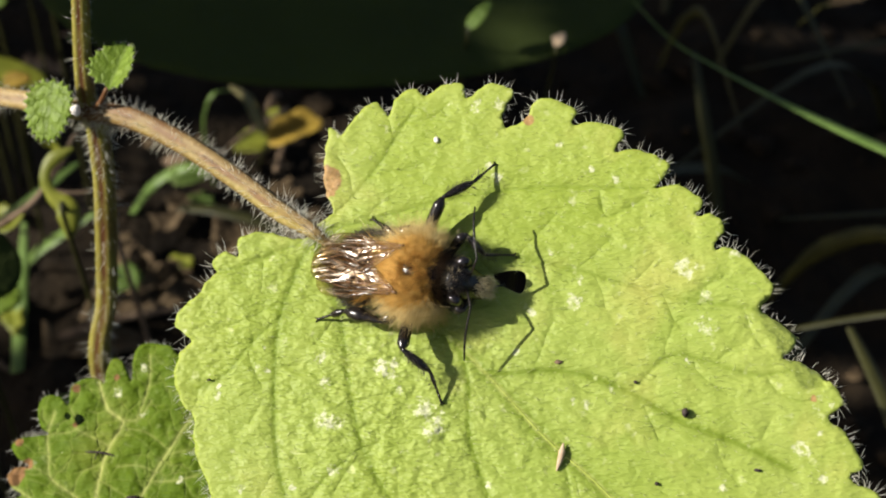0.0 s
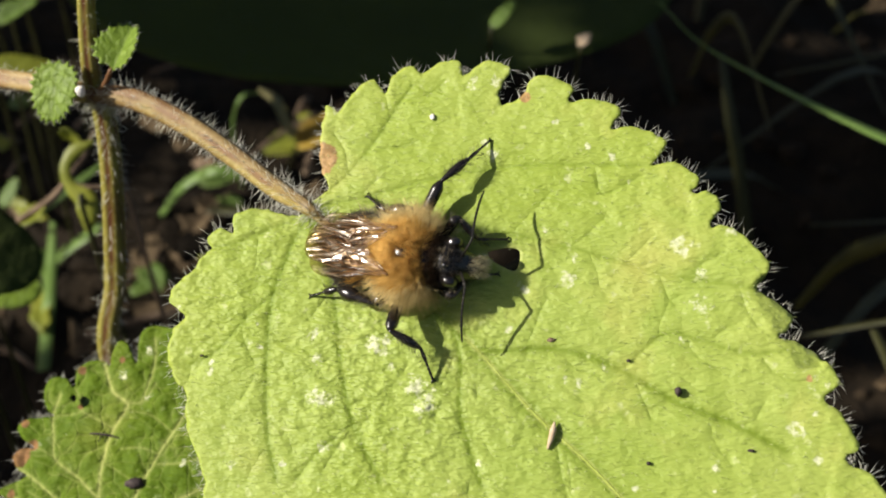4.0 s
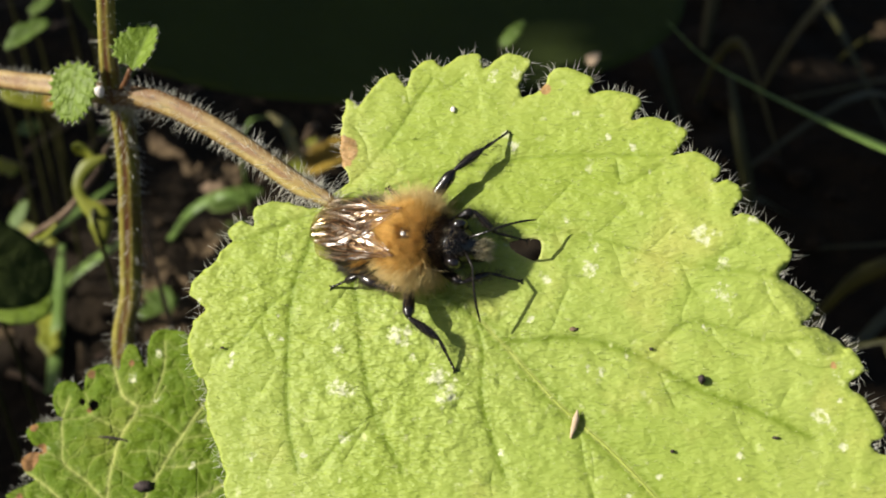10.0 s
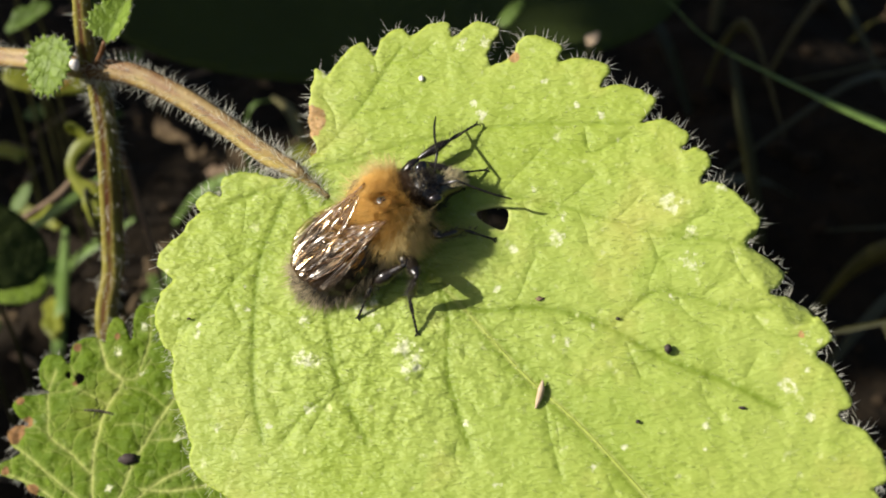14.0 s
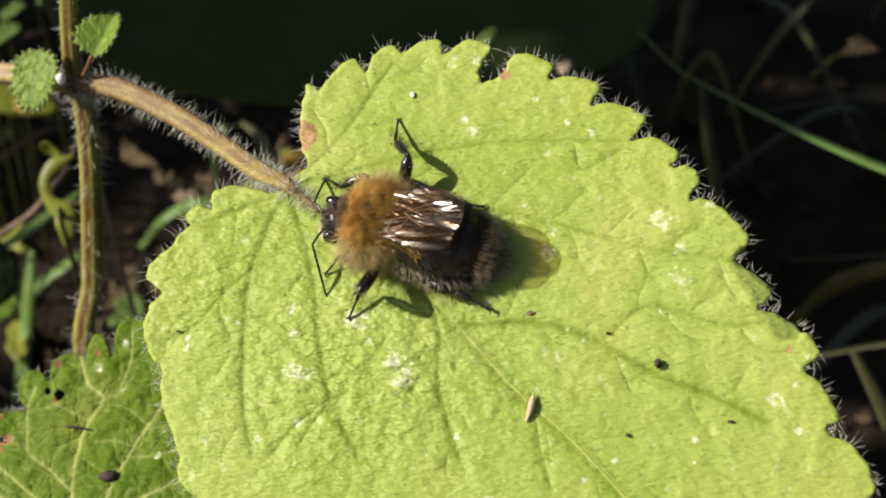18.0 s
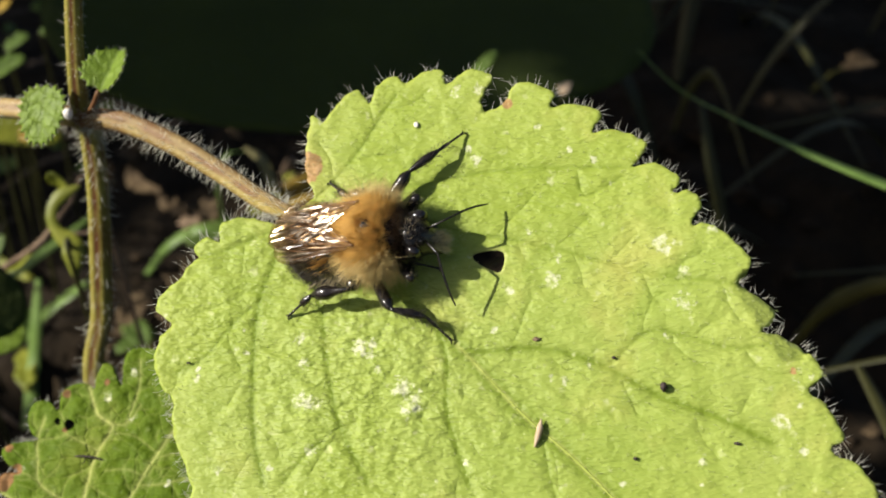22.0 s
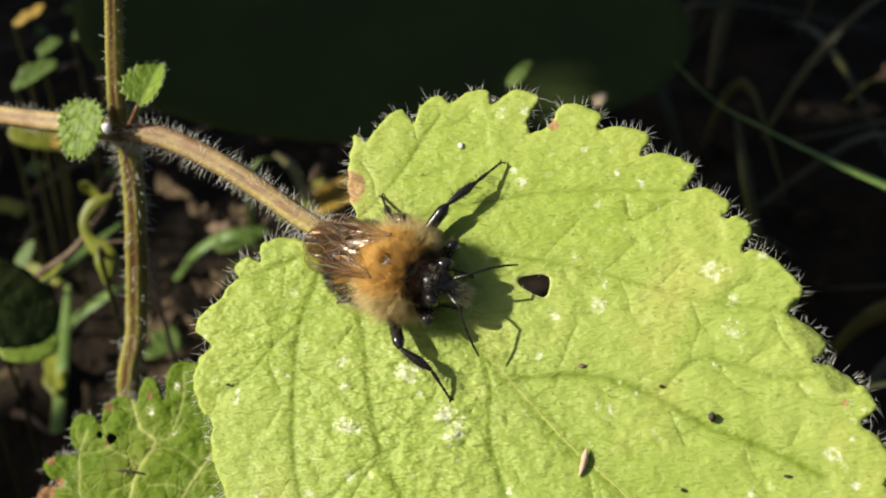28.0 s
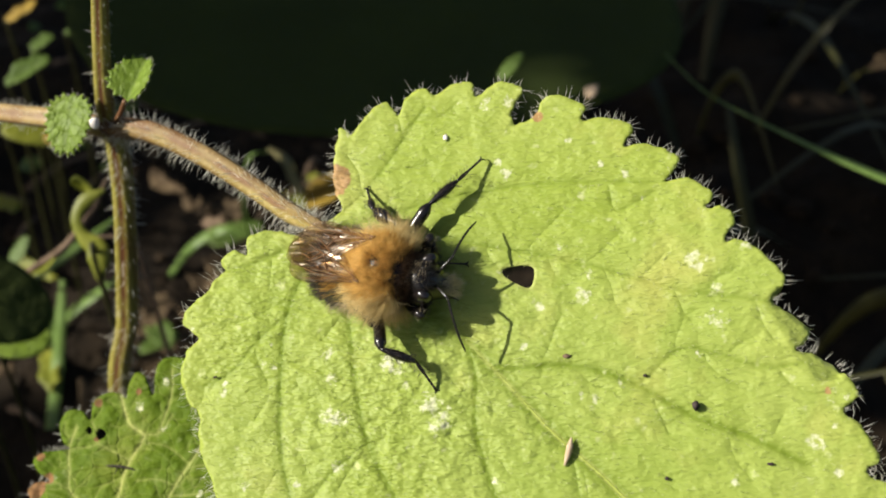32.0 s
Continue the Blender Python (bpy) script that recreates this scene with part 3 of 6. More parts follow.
RIGHT = [(24.52, 18.16), (25.08, 16.61), (26.43, 16.82), (28.07, 16.73), (28.20, 15.19), (29.63, 16.10), (32.49, 15.89), (32.78, 14.39), (33.98, 14.52), (36.00, 13.80), (36.09, 12.63), (38.09, 13.14), (40.40, 12.16), (40.53, 10.96)]
LOWER = [(10.83, -18.31), (8.84, -17.24), (5.49, -15.92), (3.74, -14.51), (2.44, -14.47), (0.85, -13.76), (-0.24, -12.31), (-0.21, -11.15), (-1.89, -11.38), (-2.44, -10.14), (-2.36, -8.70), (-2.57, -7.22), (-2.52, -6.78), (-3.34, -6.48),
         (-3.23, -5.34), (-2.33, -4.96), (-3.07, -4.14), (-2.64, -2.96), (-1.40, -2.05), (-0.04, -1.24), (0.29, -0.48)]
far = []
for i, s_ in enumerate(np.linspace(44, 52, 5).tolist() + [58.0] + np.linspace(52, 19, 14).tolist()):
    w_ = 17.5 * (1 - ((s_ - 16) / 42.5) ** 2.2) if s_ > 16 else 17.5
    side = 1 if i < 5 else -1
    far += [(s_, side * (w_ + 0.4)), (s_ + side * -0.2 - 0.9 * (1 if side < 0 else -1), side * (w_ - 1.0))] if s_ < 57 else [(58.5, 0.0)]
OUTLINE = spline(UPPER + RIGHT + far + LOWER + UPPER[:1], 1200)[:-1]
OUTLINE = OUTLINE + 0.16 * np.array([tuple(noise.noise_vector(Vector((a * 1.5, b * 1.5, 2.0))))[:2] for a, b in OUTLINE.tolist()]) + 0.05 * np.array([tuple(noise.noise_vector(Vector((a * 5, b * 5, 7.0))))[:2] for a, b in OUTLINE.tolist()])
HOLE = [(11.19, 6.34), (11.51, 6.86), (12.08, 7.56), (12.64, 7.84), (13.18, 7.41), (13.44, 6.73), (12.75, 6.37), (11.70, 6.15)]
HOLE = spline(HOLE + HOLE[:1], 36)[:-1]
VEINS = [([(0.06, -0.27), (4.72, 0.31), (9.96, 1.14), (14.51, 1.43), (20.98, 1.21), (26.69, 1.49), (37.54, 1.07)], 1.7),
         ([(0.52, -0.48), (1.79, -3.61), (3.14, -6.06), (6.00, -9.09), (9.38, -12.01), (12.27, -13.74)], 0.9),
         ([(0.90, -0.40), (5.86, -2.86), (9.62, -5.51), (13.21, -7.63), (17.14, -8.77)], 0.9),
         ([(12.39, 1.42), (14.67, 0.55), (17.34, -1.94), (19.58, -3.24), (21.98, -4.33)], 0.9)]
VEINS += [([(15.30, 1.43), (16.61, 2.47), (19.09, 5.13), (22.75, 7.03), (26.28, 7.93), (30.00, 9.54), (33.20, 10.58)], 0.9),
         ([(22.88, 7.15), (23.22, 10.61), (25.27, 12.02), (27.65, 13.27), (29.07, 15.01)], 0.6),
         ([(0.29, 0.16), (2.86, 3.11), (7.75, 5.89), (14.25, 10.00), (20.25, 13.18), (24.93, 16.41)], 0.6),
         ([(0.34, 0.44), (0.43, 3.25), (0.12, 6.23), (-0.47, 8.42), (-0.90, 10.74)], 0.6)]
VEINS += [([(2.21, 2.65), (5.52, 8.05), (9.14, 12.49), (12.14, 15.27), (14.84, 17.75)], 0.5),
         ([(3.02, -5.63), (2.81, -7.98), (3.10, -10.90), (2.39, -13.20)], 0.6),
         ([(0.33, -0.94), (-0.66, -3.25), (-1.51, -5.16), (-2.52, -6.68)], 0.6),
         ([(23.24, 0.97), (24.97, -0.27), (27.17, -1.48)], 0.5), ([(13.21, -7.63), (12.95, -10.48), (13.21, -12.79)], 0.5), ([(12.14, 15.27), (13.87, 14.30), (14.83, 16.72)], 0.4)]
FLECKS = [((16.24, 8.66), 0.9), ((15.72, 9.97), 0.5), ((14.82, 6.30), 0.55), ((19.91, 15.18), 1.1), ((23.56, 13.50), 1.2), ((22.04, 14.89), 0.6), ((12.99, 10.10), 0.45), ((11.45, 13.34), 0.4), ((6.78, 11.09), 0.7),
          ((6.96, -5.61), 0.7), ((8.34, -6.57), 0.7), ((10.22, -8.20), 1.1), ((11.03, -7.76), 0.6), ((10.53, -3.04), 1.3), ((14.26, -2.97), 1.1), ((15.58, -3.45), 1.3), ((9.37, -15.25), 0.6), ((12.95, -9.96), 0.7), ((32.81, 11.99), 0.9),
          ((31.51, 14.63), 0.8), ((-3.57, 5.88), 0.5), ((2.29, 13.63), 0.8), ((3.15, 14.68), 0.7), ((0.73, 12.54), 0.5), ((12.56, 16.43), 0.5), ((11.02, 15.79), 0.5), ((21.56, 17.95), 0.7), ((-1.28, -11.01), 0.5), ((1.98, 10.13), 0.25),
          ((34.97, 11.64), 0.6), ((21.49, 4.50), 0.5)]


def twigs_of(veins, least, gap, reach, seed, wide=0.4):
    """Small veins that leave the larger ones on both sides."""
    r_ = np.random.default_rng(seed)
    out = []
    for line, w in veins:
        if w < least:
            continue
        d_ = np.r_[0, np.cumsum(np.linalg.norm(np.diff(line, axis=0), axis=1))]
        q_, side = gap * 0.7, 1
        while q_ < d_[-1] * 0.95:
            k = min(np.searchsorted(d_, q_), len(line) - 1)
            way = (line[k] - line[k - 1]) / (np.linalg.norm(line[k] - line[k - 1]) + 1e-9)
            a0 = side * r_.uniform(0.8, 1.15)
            ln = r_.uniform(0.6, 1.1) * reach
            p = [line[k]]
            for j in range(4):
                c_, s_ = math.cos(a0), math.sin(a0)
                p.append(p[-1] + np.array((way[0] * c_ - way[1] * s_, way[0] * s_ + way[1] * c_)) * ln / 4)
                a0 += r_.normal(-0.10 * side, 0.22)
            out.append((spline(p, 10), wide * r_.uniform(0.7, 1.1)))
            q_ += gap * r_.uniform(0.35, 0.75)
            side = -side
    return out


leaf_veins = [(spline(p, 30), w) for p, w in VEINS]
leaf_veins += twigs_of(leaf_veins, 0.6, 4.2, 3.6, 5, 0.27)
spots = np.random.default_rng(31)
FLECKS = FLECKS + [((a, b), c) for a, b, c in zip(spots.uniform(2, 46, 70).tolist(), spots.uniform(-17, 18, 70).tolist(), spots.uniform(0.2, 0.5, 70).tolist())]
verts, faces, marks = blade(OUTLINE, 0.25, leaf_veins, sag, [HOLE], FLECKS, [((-1.72, 2.76), 1.6), ((5.47, 15.34), 0.55), ((31.22, 14.69), 0.25)], seed=3, groove=0.11, quilt=0.08, width=0.18, refine=True)
# one tooth hangs folded
fold_a, fold_b, fold_tip = np.array((25.15, 16.08)), np.array((28.32, 15.21)), np.array((28.07, 16.73))
fold_n = np.array((-(fold_b - fold_a)[1], (fold_b - fold_a)[0])) / np.linalg.norm(fold_b - fold_a)
fold_n *= np.sign((fold_tip - fold_a) @ fold_n)
near_fold = np.linalg.norm(verts[:, :2] - fold_tip, axis=1) < 3.2
verts[:, 2] -= np.where(near_fold, 0.55 * np.maximum(0, (verts[:, :2] - fold_a) @ fold_n), 0)
rib = np.clip(1.3 - to_line(verts[:, :2], leaf_veins[0][0]) / 0.10, 0, 1)
cr_a, cr_b = (12.68, -4.55), (1.10, -7.51)
marks["crinkle"] = np.maximum(np.exp(-((verts[:, 0] - cr_a[0]) ** 2 + (verts[:, 1] - cr_a[1]) ** 2) / 70), 0.6 * np.exp(-((verts[:, 0] - cr_b[0]) ** 2 + (verts[:, 1] - cr_b[1]) ** 2) / 40))
hole_rim = np.exp(-((to_line(verts[:, :2], np.vstack([HOLE, HOLE[:1]])) / 0.16) ** 2))
marks["pale"] = np.maximum(0.45 * hole_rim, rib * np.clip((verts[:, 0] - 11) / 8, 0.12, 0.45))
# from (midrib, side) to the leaf's own frame
def in_leaf(v):
    v = np.asarray(v, float)
    return np.column_stack([BASE[0] + v[:, 0] * AXIS[0] + v[:, 1] * PERP[0], BASE[1] + v[:, 0] * AXIS[1] + v[:, 1] * PERP[1], v[:, 2]])


big_leaf = part("leaf_blade", (in_leaf(verts), faces), M_LEAF, plant, "large pale green scallop-toothed leaf, pitted and sunlit", LEAF, attrs=marks)
top_ = verts[: len(verts) // 2]
ridge = np.array([(*p, top_[np.argmin(((top_[:, :2] - p) ** 2).sum(1)), 2] - 0.005) for p in spline(leaf_veins[0][0], 90) if 13 < p[0] < 50])
part("midrib", tube(in_leaf(ridge), [0.01, 0.04, 0.06, 0.06, 0.04], 8, 90), M_RIB, big_leaf, "thin pale yellow raised midrib", LEAF)
g_, f_ = margin_hairs(OUTLINE, sag, 0.20, 0.95, 0.030)
part("fringe", (in_leaf(g_), f_), M_HAIR, big_leaf, "pale bristly fringe", LEAF, kind="stuff")
q = rng.uniform((-14, -24), (50, 24), (15000, 2))
q = q[inside(q, OUTLINE) & ~inside(q, HOLE)]
w = np.column_stack([rng.normal(0.45, 0.35, len(q)), rng.normal(0.35, 0.35, len(q)), rng.uniform(0.5, 1.1, len(q))])
g_, f_ = hairs(np.column_stack([q, sag(q[:, 0], q[:, 1]) - 0.02]), w, rng.uniform(0.25, 0.6, len(q)), 0.028, curl=0.3)
part("down", (in_leaf(g_), f_), M_DOWN, big_leaf, "short soft hairs", LEAF, kind="stuff")


def frame_from(origin, along, face):
    """A world matrix with x along a way and z out of a face."""
    x = Vector(along).normalized()
    z = Vector(face)
    z = (z - x * z.dot(x)).normalized()
    y = z.cross(x)
    return Matrix(((x.x, y.x, z.x, origin.x), (x.y, y.y, z.y, origin.y), (x.z, y.z, z.z, origin.z), (0, 0, 0, 1)))


def toothed(length, width, teeth, depth, base=0.0, n=420, tipness=1.0):
    """The outline of an egg-shaped leaf with pointed teeth, base at the origin, tip along x."""
    t = np.linspace(0, 2 * np.pi, n, endpoint=False)
    x = length * (0.5 - 0.5 * np.cos(t))
    y = width * 0.5 * np.sign(np.sin(t)) * np.abs(np.sin(t)) ** 0.8 * (1.12 - 0.35 * tipness * (x / length))
    k = 1 - depth * np.abs(np.sin(t * teeth / 2)) ** 0.9
    x = length * 0.45 + (x - length * 0.45) * k
    return np.stack([x - length * base * np.exp(-(np.minimum(t, 2 * np.pi - t) / 0.5 - 0.9) ** 2 * 4), y * k], 1)


def side_veins(length, width, pairs, ahead=0.28):
    lines = [(np.array([(0, 0), (length * 0.5, 0.0), (length * 0.96, 0)]), 1.2)]
    for k in range(pairs):
        s0 = length * (0.04 + 0.75 * k / pairs)
        w_ = width * 0.46 * math.sin(math.pi * min(0.95, 0.28 + 0.7 * k / pairs))
        for side in (1, -1):
            lines.append((spline([(s0, 0), (s0 + length * ahead * 0.5, side * w_ * 0.6), (s0 + length * ahead, side * w_)], 8), 0.8))
    return lines


def simple_leaf(name, m, length, width, teeth, depth, material, label, parent, cup=0.02, droop=0.01, fringe=0.0, step=0.6, seed=1, pairs=4, holes=(), browns=(), fold=0.0, groove=0.12, ragged=0.0):
    outline = toothed(length, width, teeth, depth)
    if ragged:
        outline = outline + ragged * length * np.array([tuple(noise.noise_vector(Vector((p_[0] * 5 / length, p_[1] * 5 / length, seed))))[:2] for p_ in outline.tolist()])
    height = lambda s, r: cup * r**2 / max(1.0, width / 12) - droop * np.maximum(0, s) ** 2 / max(1.0, length / 10) + fold * np.abs(r)
    v, f, a = blade(outline, step, side_veins(length, width, pairs), height, holes, (), browns, 0.2, groove, 0.12, seed, 0.2)
    ob = part(name, (v, f), material, parent, label, m, attrs=a)
    if fringe:
        part("fringe", margin_hairs(outline, height, 0.22, fringe), M_HAIR, ob, "pale bristly fringe", m, kind="stuff")
    return ob


def view_way(x, y, d):
    """A world way from one in mm to the right, up and ahead."""
    return work((x, y, d)) - work((0, 0, 0))


simple_leaf("small_leaf", frame_from(work((-30.6, 13.5, 107.5)), view_way(-0.16, -1, -0.1), view_way(-0.25, 0.2, -1)), 5.3, 4.7, 23, 0.16, M_LEAF_YOUNG, "tiny round crinkled young leaf", plant, 0.03, 0.02, 0.4, 0.16, 5, 4, groove=0.06)
simple_leaf("small_leaf", frame_from(work((-25.75, 12.35, 105.4)), view_way(0.30, 0.95, 0.1), view_way(-0.35, 0.2, -1)), 4.1, 4.3, 17, 0.15, M_LEAF_YOUNG, "tiny folded young leaf on a short stalk", plant, 0.03, 0.03, 0.3, 0.16, 8, 4, fold=0.48, groove=0.05)
part("leaf_stalk", tube([tuple(NODE * 1000), tuple(work((-26.9, 11.6, 107.4)) * 1000), tuple(work((-25.9, 12.4, 105.4)) * 1000)], [0.25, 0.2, 0.2], 8, 10), M_STEM, plant, "thin purplish stalk of a young leaf", Matrix(), attrs={"groove": np.full(80, 0.7), "green": np.zeros(80)})
low_m = frame_from(work((-14.1, -17.6, 108.0)), view_way(-1, -0.04, 0.10), view_way(-0.02, 0.30, -1))
LOW_RIM = [(7.64, -10.21), (9.50, -10.52), (10.51, -10.06), (10.85, -8.83), (10.99, -7.55), (11.80, -9.15), (12.60, -9.38), (13.10, -8.38), (13.35, -7.47), (13.82, -7.82), (14.92, -7.92), (16.09, -7.23), (16.40, -5.85), (17.15, -6.54), (18.13, -6.69), (18.91, -6.12), (19.02, -5.05),
           (18.57, -4.00), (18.03, -3.56), (19.13, -3.42), (20.35, -3.30), (21.17, -2.73), (20.49, -1.67), (19.59, -0.98), (20.60, -0.89), (21.40, -0.27), (20.91, 0.72), (20.07, 1.31), (21.36, 1.91), (22.39, 2.61), (20.86, 3.30), (19.48, 3.71)]
LOW_RIM_UNDER = [(18.66, 4.56), (17.08, 5.14), (15.92, 6.38), (14.47, 7.08), (13.77, 8.50), (12.11, 9.53), (10.31, 10.63), (7.84, 10.32), (6.35, 11.31), (3.79, 10.27), (2.41, 10.70), (0.41, 8.58), (-0.65, 8.16), (-1.56, 5.57), (-2.36, 4.27), (-1.21, 1.60), (-1.45, -0.63), (0.76, -2.92), (1.32, -5.20), (3.71, -6.63),
           (4.72, -8.49), (6.40, -9.01)]
LOW_RIM = spline(LOW_RIM + LOW_RIM_UNDER + LOW_RIM[:1], 520)[:-1]
LOW_VEINS = [([(12.11, 9.53), (13.33, 4.88), (13.52, 1.26), (13.27, -0.55), (12.74, -2.28), (11.83, -3.71), (11.63, -4.40), (12.97, -5.37), (13.81, -7.68)], 1.0), ([(12.11, 9.53), (11.03, 5.38), (10.00, 2.27), (8.71, -0.18), (7.27, -2.41), (5.97, -4.42)], 0.9)]
LOW_VEINS += [([(13.37, 3.44), (15.60, 1.47), (17.66, -0.03), (17.90, -1.74), (18.12, -3.52), (17.52, -5.35)], 0.8), ([(13.03, 6.44), (14.93, 4.84), (17.15, 3.24), (19.38, 1.57), (20.99, 0.54)], 0.8), ([(12.57, 8.00), (15.50, 5.94), (18.22, 4.12), (21.44, 2.82)], 0.8)]
LOW_VEINS += [([(15.64, -3.87), (14.08, -3.06), (12.75, -2.37)], 0.6), ([(18.02, -3.51), (15.54, -3.86), (16.29, -5.75)], 0.5), ([(11.92, -0.69), (10.24, -0.73), (8.76, -0.19)], 0.5), ([(8.83, 0.58), (7.04, 0.58), (5.20, 0.22)], 0.6), ([(7.68, -1.52), (6.74, -1.72), (5.34, -1.86)], 0.5)]
LOW_VEINS += [([(9.25, 4.52), (6.67, 4.66), (3.05, 4.19), (-0.09, 3.80)], 0.9), ([(12.11, 9.53), (9.20, 4.97), (5.46, 2.82), (1.02, 0.67)], 0.9), ([(11.58, -3.70), (9.72, -3.41), (7.71, -1.97)], 0.45), ([(10.51, -4.31), (9.88, -5.94), (9.39, -7.76), (9.47, -9.60)], 0.7),
             ([(11.63, -4.40), (10.28, -4.48), (9.30, -5.91)], 0.6), ([(17.56, -0.02), (18.85, -0.77), (19.63, -0.89)], 0.5), ([(17.15, 3.24), (18.35, 3.20), (19.96, 2.51)], 0.4), ([(15.60, 1.47), (15.04, -0.16), (13.12, -1.10)], 0.4), ([(13.37, 0.36), (11.72, 1.32), (10.09, 2.35)], 0.35)]
low_veins = [(spline(p, 24), w) for p, w in LOW_VEINS]
low_veins += twigs_of(low_veins, 0.5, 2.0, 1.8, 8, 0.3)


def low_height(s, r):
    return 0.007 * r**2 - 0.003 * np.maximum(0, s) ** 2


LOW_HOLES = [spline([(15.81, -4.71), (15.53, -5.07), (14.91, -4.76), (14.97, -4.30), (15.46, -4.14), (15.81, -4.71)], 18)[:-1], spline([(16.68, -4.94), (16.40, -5.25), (16.12, -4.91), (16.35, -4.60), (16.68, -4.94)], 14)[:-1]]
v_, f_, a_ = blade(LOW_RIM, 0.28, low_veins, low_height, LOW_HOLES, [((12.11, -6.49), 0.7), ((9.81, -4.79), 0.5), ((9.91, -8.56), 0.5), ((19.38, -0.93), 0.6), ((6.58, 0.55), 0.5), ((11.86, 4.38), 0.5)],
                   [((20.88, -0.62), 1.5), ((19.61, -1.17), 0.6), ((21.24, 2.74), 0.5), ((18.66, 4.56), 0.9), ((15.68, -7.12), 0.45), ((20.52, -2.93), 0.5), ((15.71, -4.20), 0.35), ((12.18, -7.88), 0.4)], 0.2, 0.06, 0.20, 11, 0.105, refine=True)
a_["crinkle"] = np.full(len(v_), 0.6)
low_leaf = part("leaf_blade", (v_, f_), M_LEAF_LOW, plant, "mid green toothed lower leaf with a net of pale veins", low_m, attrs=a_)
part("fringe", margin_hairs(LOW_RIM, low_height, 0.2, 0.75), M_HAIR, low_leaf, "pale bristly fringe", low_m, kind="stuff")
KB_S, KB_R = (12.14, 9.31)
part("leaf_stalk", tube([tuple(STEM_BASE * 1000 + Vector((0.8, -0.3, 42))), tuple(low_m @ Vector((KB_S * MM, (KB_R + 4) * MM, -0.006)) * 1000), tuple(low_m @ Vector((KB_S * MM, KB_R * MM, -0.0006)) * 1000)], [0.8, 0.7, 0.5], 12, 20), M_STEM, plant, "leaf stalk of the lower leaf", Matrix(), attrs={"groove": np.full(240, 0.5), "green": np.full(240, 0.5)})

# ---- what lies on the leaf ----
def bit(name, label, category, place, geo, material):
    s, r = place
    m = LEAF.copy()
    m.translation = on_leaf(s, r, 0.12)
    ob = part(name, geo, material, None, label, m)
    tagged(ob, label, category)


bit("husk", "pale brown narrow seed husk lying on the midrib", "seed", (22.82, 0.94), tube([(0.18, 1.0, 0.12), (0.05, 0.2, 0.06), (-0.22, -0.75, 0.0)], [0.04, 0.22, 0.19, 0.05], 10, 16), M_PALE_HUSK)
bit("grit", "small dark angular grit on the leaf", "grit", (26.28, 8.53), blob((0, 0, 0.15), (0.25, 0.30, 0.26), 9, 7, 0.5, 3), M_GRIT)
bit("crumb", "tiny grey crumb with a spiky outline", "grit", (18.37, 5.24), blob((0, 0, 0.0), (0.26, 0.13, 0.12), 9, 7, 0.8, 9), M_TWIG)
bit("crumb", "very small black crumb", "grit", (22.76, 7.74), blob((0, 0, 0.03), (0.14, 0.11, 0.10), 8, 6, 0.4, 1), M_GRIT)
bit("crumb", "very small black crumb", "grit", (31.85, 9.11), blob((0, 0, 0.03), (0.20, 0.11, 0.10), 8, 6, 0.4, 2), M_GRIT)
bit("crumb", "very small black crumb", "grit", (28.11, 4.13), blob((0, 0, 0.03), (0.13, 0.13, 0.10), 8, 6, 0.4, 5), M_GRIT)
bit("crumb", "very small brown crumb", "grit", (2.59, -12.04), blob((0, 0, 0.03), (0.15, 0.09, 0.08), 8, 6, 0.4, 6), M_GRIT)
bit("flake", "tiny whitish flake on the leaf", "flake", (1.81, 10.14), blob((0, 0, 0.08), (0.15, 0.22, 0.07), 10, 7, 0.5, 7), M_BUD)
ON_LOW = []


def LOW_LIFT(p):
    return low_height(*p) * MM


m_ = low_m.copy()
m_.translation = low_m @ Vector((*[k * MM for k in (13.38, -1.84)], LOW_LIFT((13.38, -1.84)) + 0.0001))
ON_LOW.append(part("twig_bit", join(tube([(-1.3, 0.3, 0.1), (0, 0, 0.25), (1.2, -0.1, 0.1)], [0.07, 0.1, 0.05], 6, 8), tube([(0.2, 0, 0.2), (0.4, 0.6, 0.15)], [0.06, 0.03], 6, 4)), M_GRIT, None, "", m_))
tagged(ON_LOW[-1], "thin black plant fragment on the lower leaf", "fragment")
m_ = low_m.copy()
m_.translation = low_m @ Vector((*[k * MM for k in (10.49, 2.16)], LOW_LIFT((10.49, 2.16)) + 0.0002))
ON_LOW.append(part("grit", blob((0, 0, 0.1), (0.8, 0.45, 0.35), 10, 8, 0.4, 12), M_GRIT, None, "", m_))
tagged(ON_LOW[-1], "dark grey grit on the lower leaf", "grit")

# ---- the undergrowth ----
rng = np.random.default_rng(19)


def leaf_thing(name, m, length, width, material, label, category, rib=False, **kw):
    ob = thing(name, m, label, category, kw.pop("group", ""))
    base = m.translation
    if base.z > soil_height(base.x, base.y) + 0.008:
        foot_ = Vector((base.x - 0.004, base.y + 0.008, soil_height(base.x, base.y)))
        lean_ = [base, base * 0.75 + foot_ * 0.25 + Vector((0.0, 0.0015, 0.0)), base * 0.4 + foot_ * 0.6 + Vector((0.0, 0.001, 0.0)), foot_]
        part("stalk", tube([tuple((m.inverted() @ q_) * 1000) for q_ in lean_], [0.22, 0.3, 0.36, 0.4], 6, 16), M_GRASS_DIM, ob, "thin stalk rooted in the soil")
    if rib:
        part("midrib", tube([(0, 0, 0.12), (length * 0.5, 0, 0.06 - 0.0025 * length**2), (length * 0.92, 0, 0.1 - 0.0085 * length**2)], [0.3, 0.2, 0.05], 7, 14), material, ob, "raised midrib")
    simple_leaf("blade", m, length, width, kw.pop("teeth", 0), kw.pop("depth", 0.0), material, "", ob, **kw)
    return ob


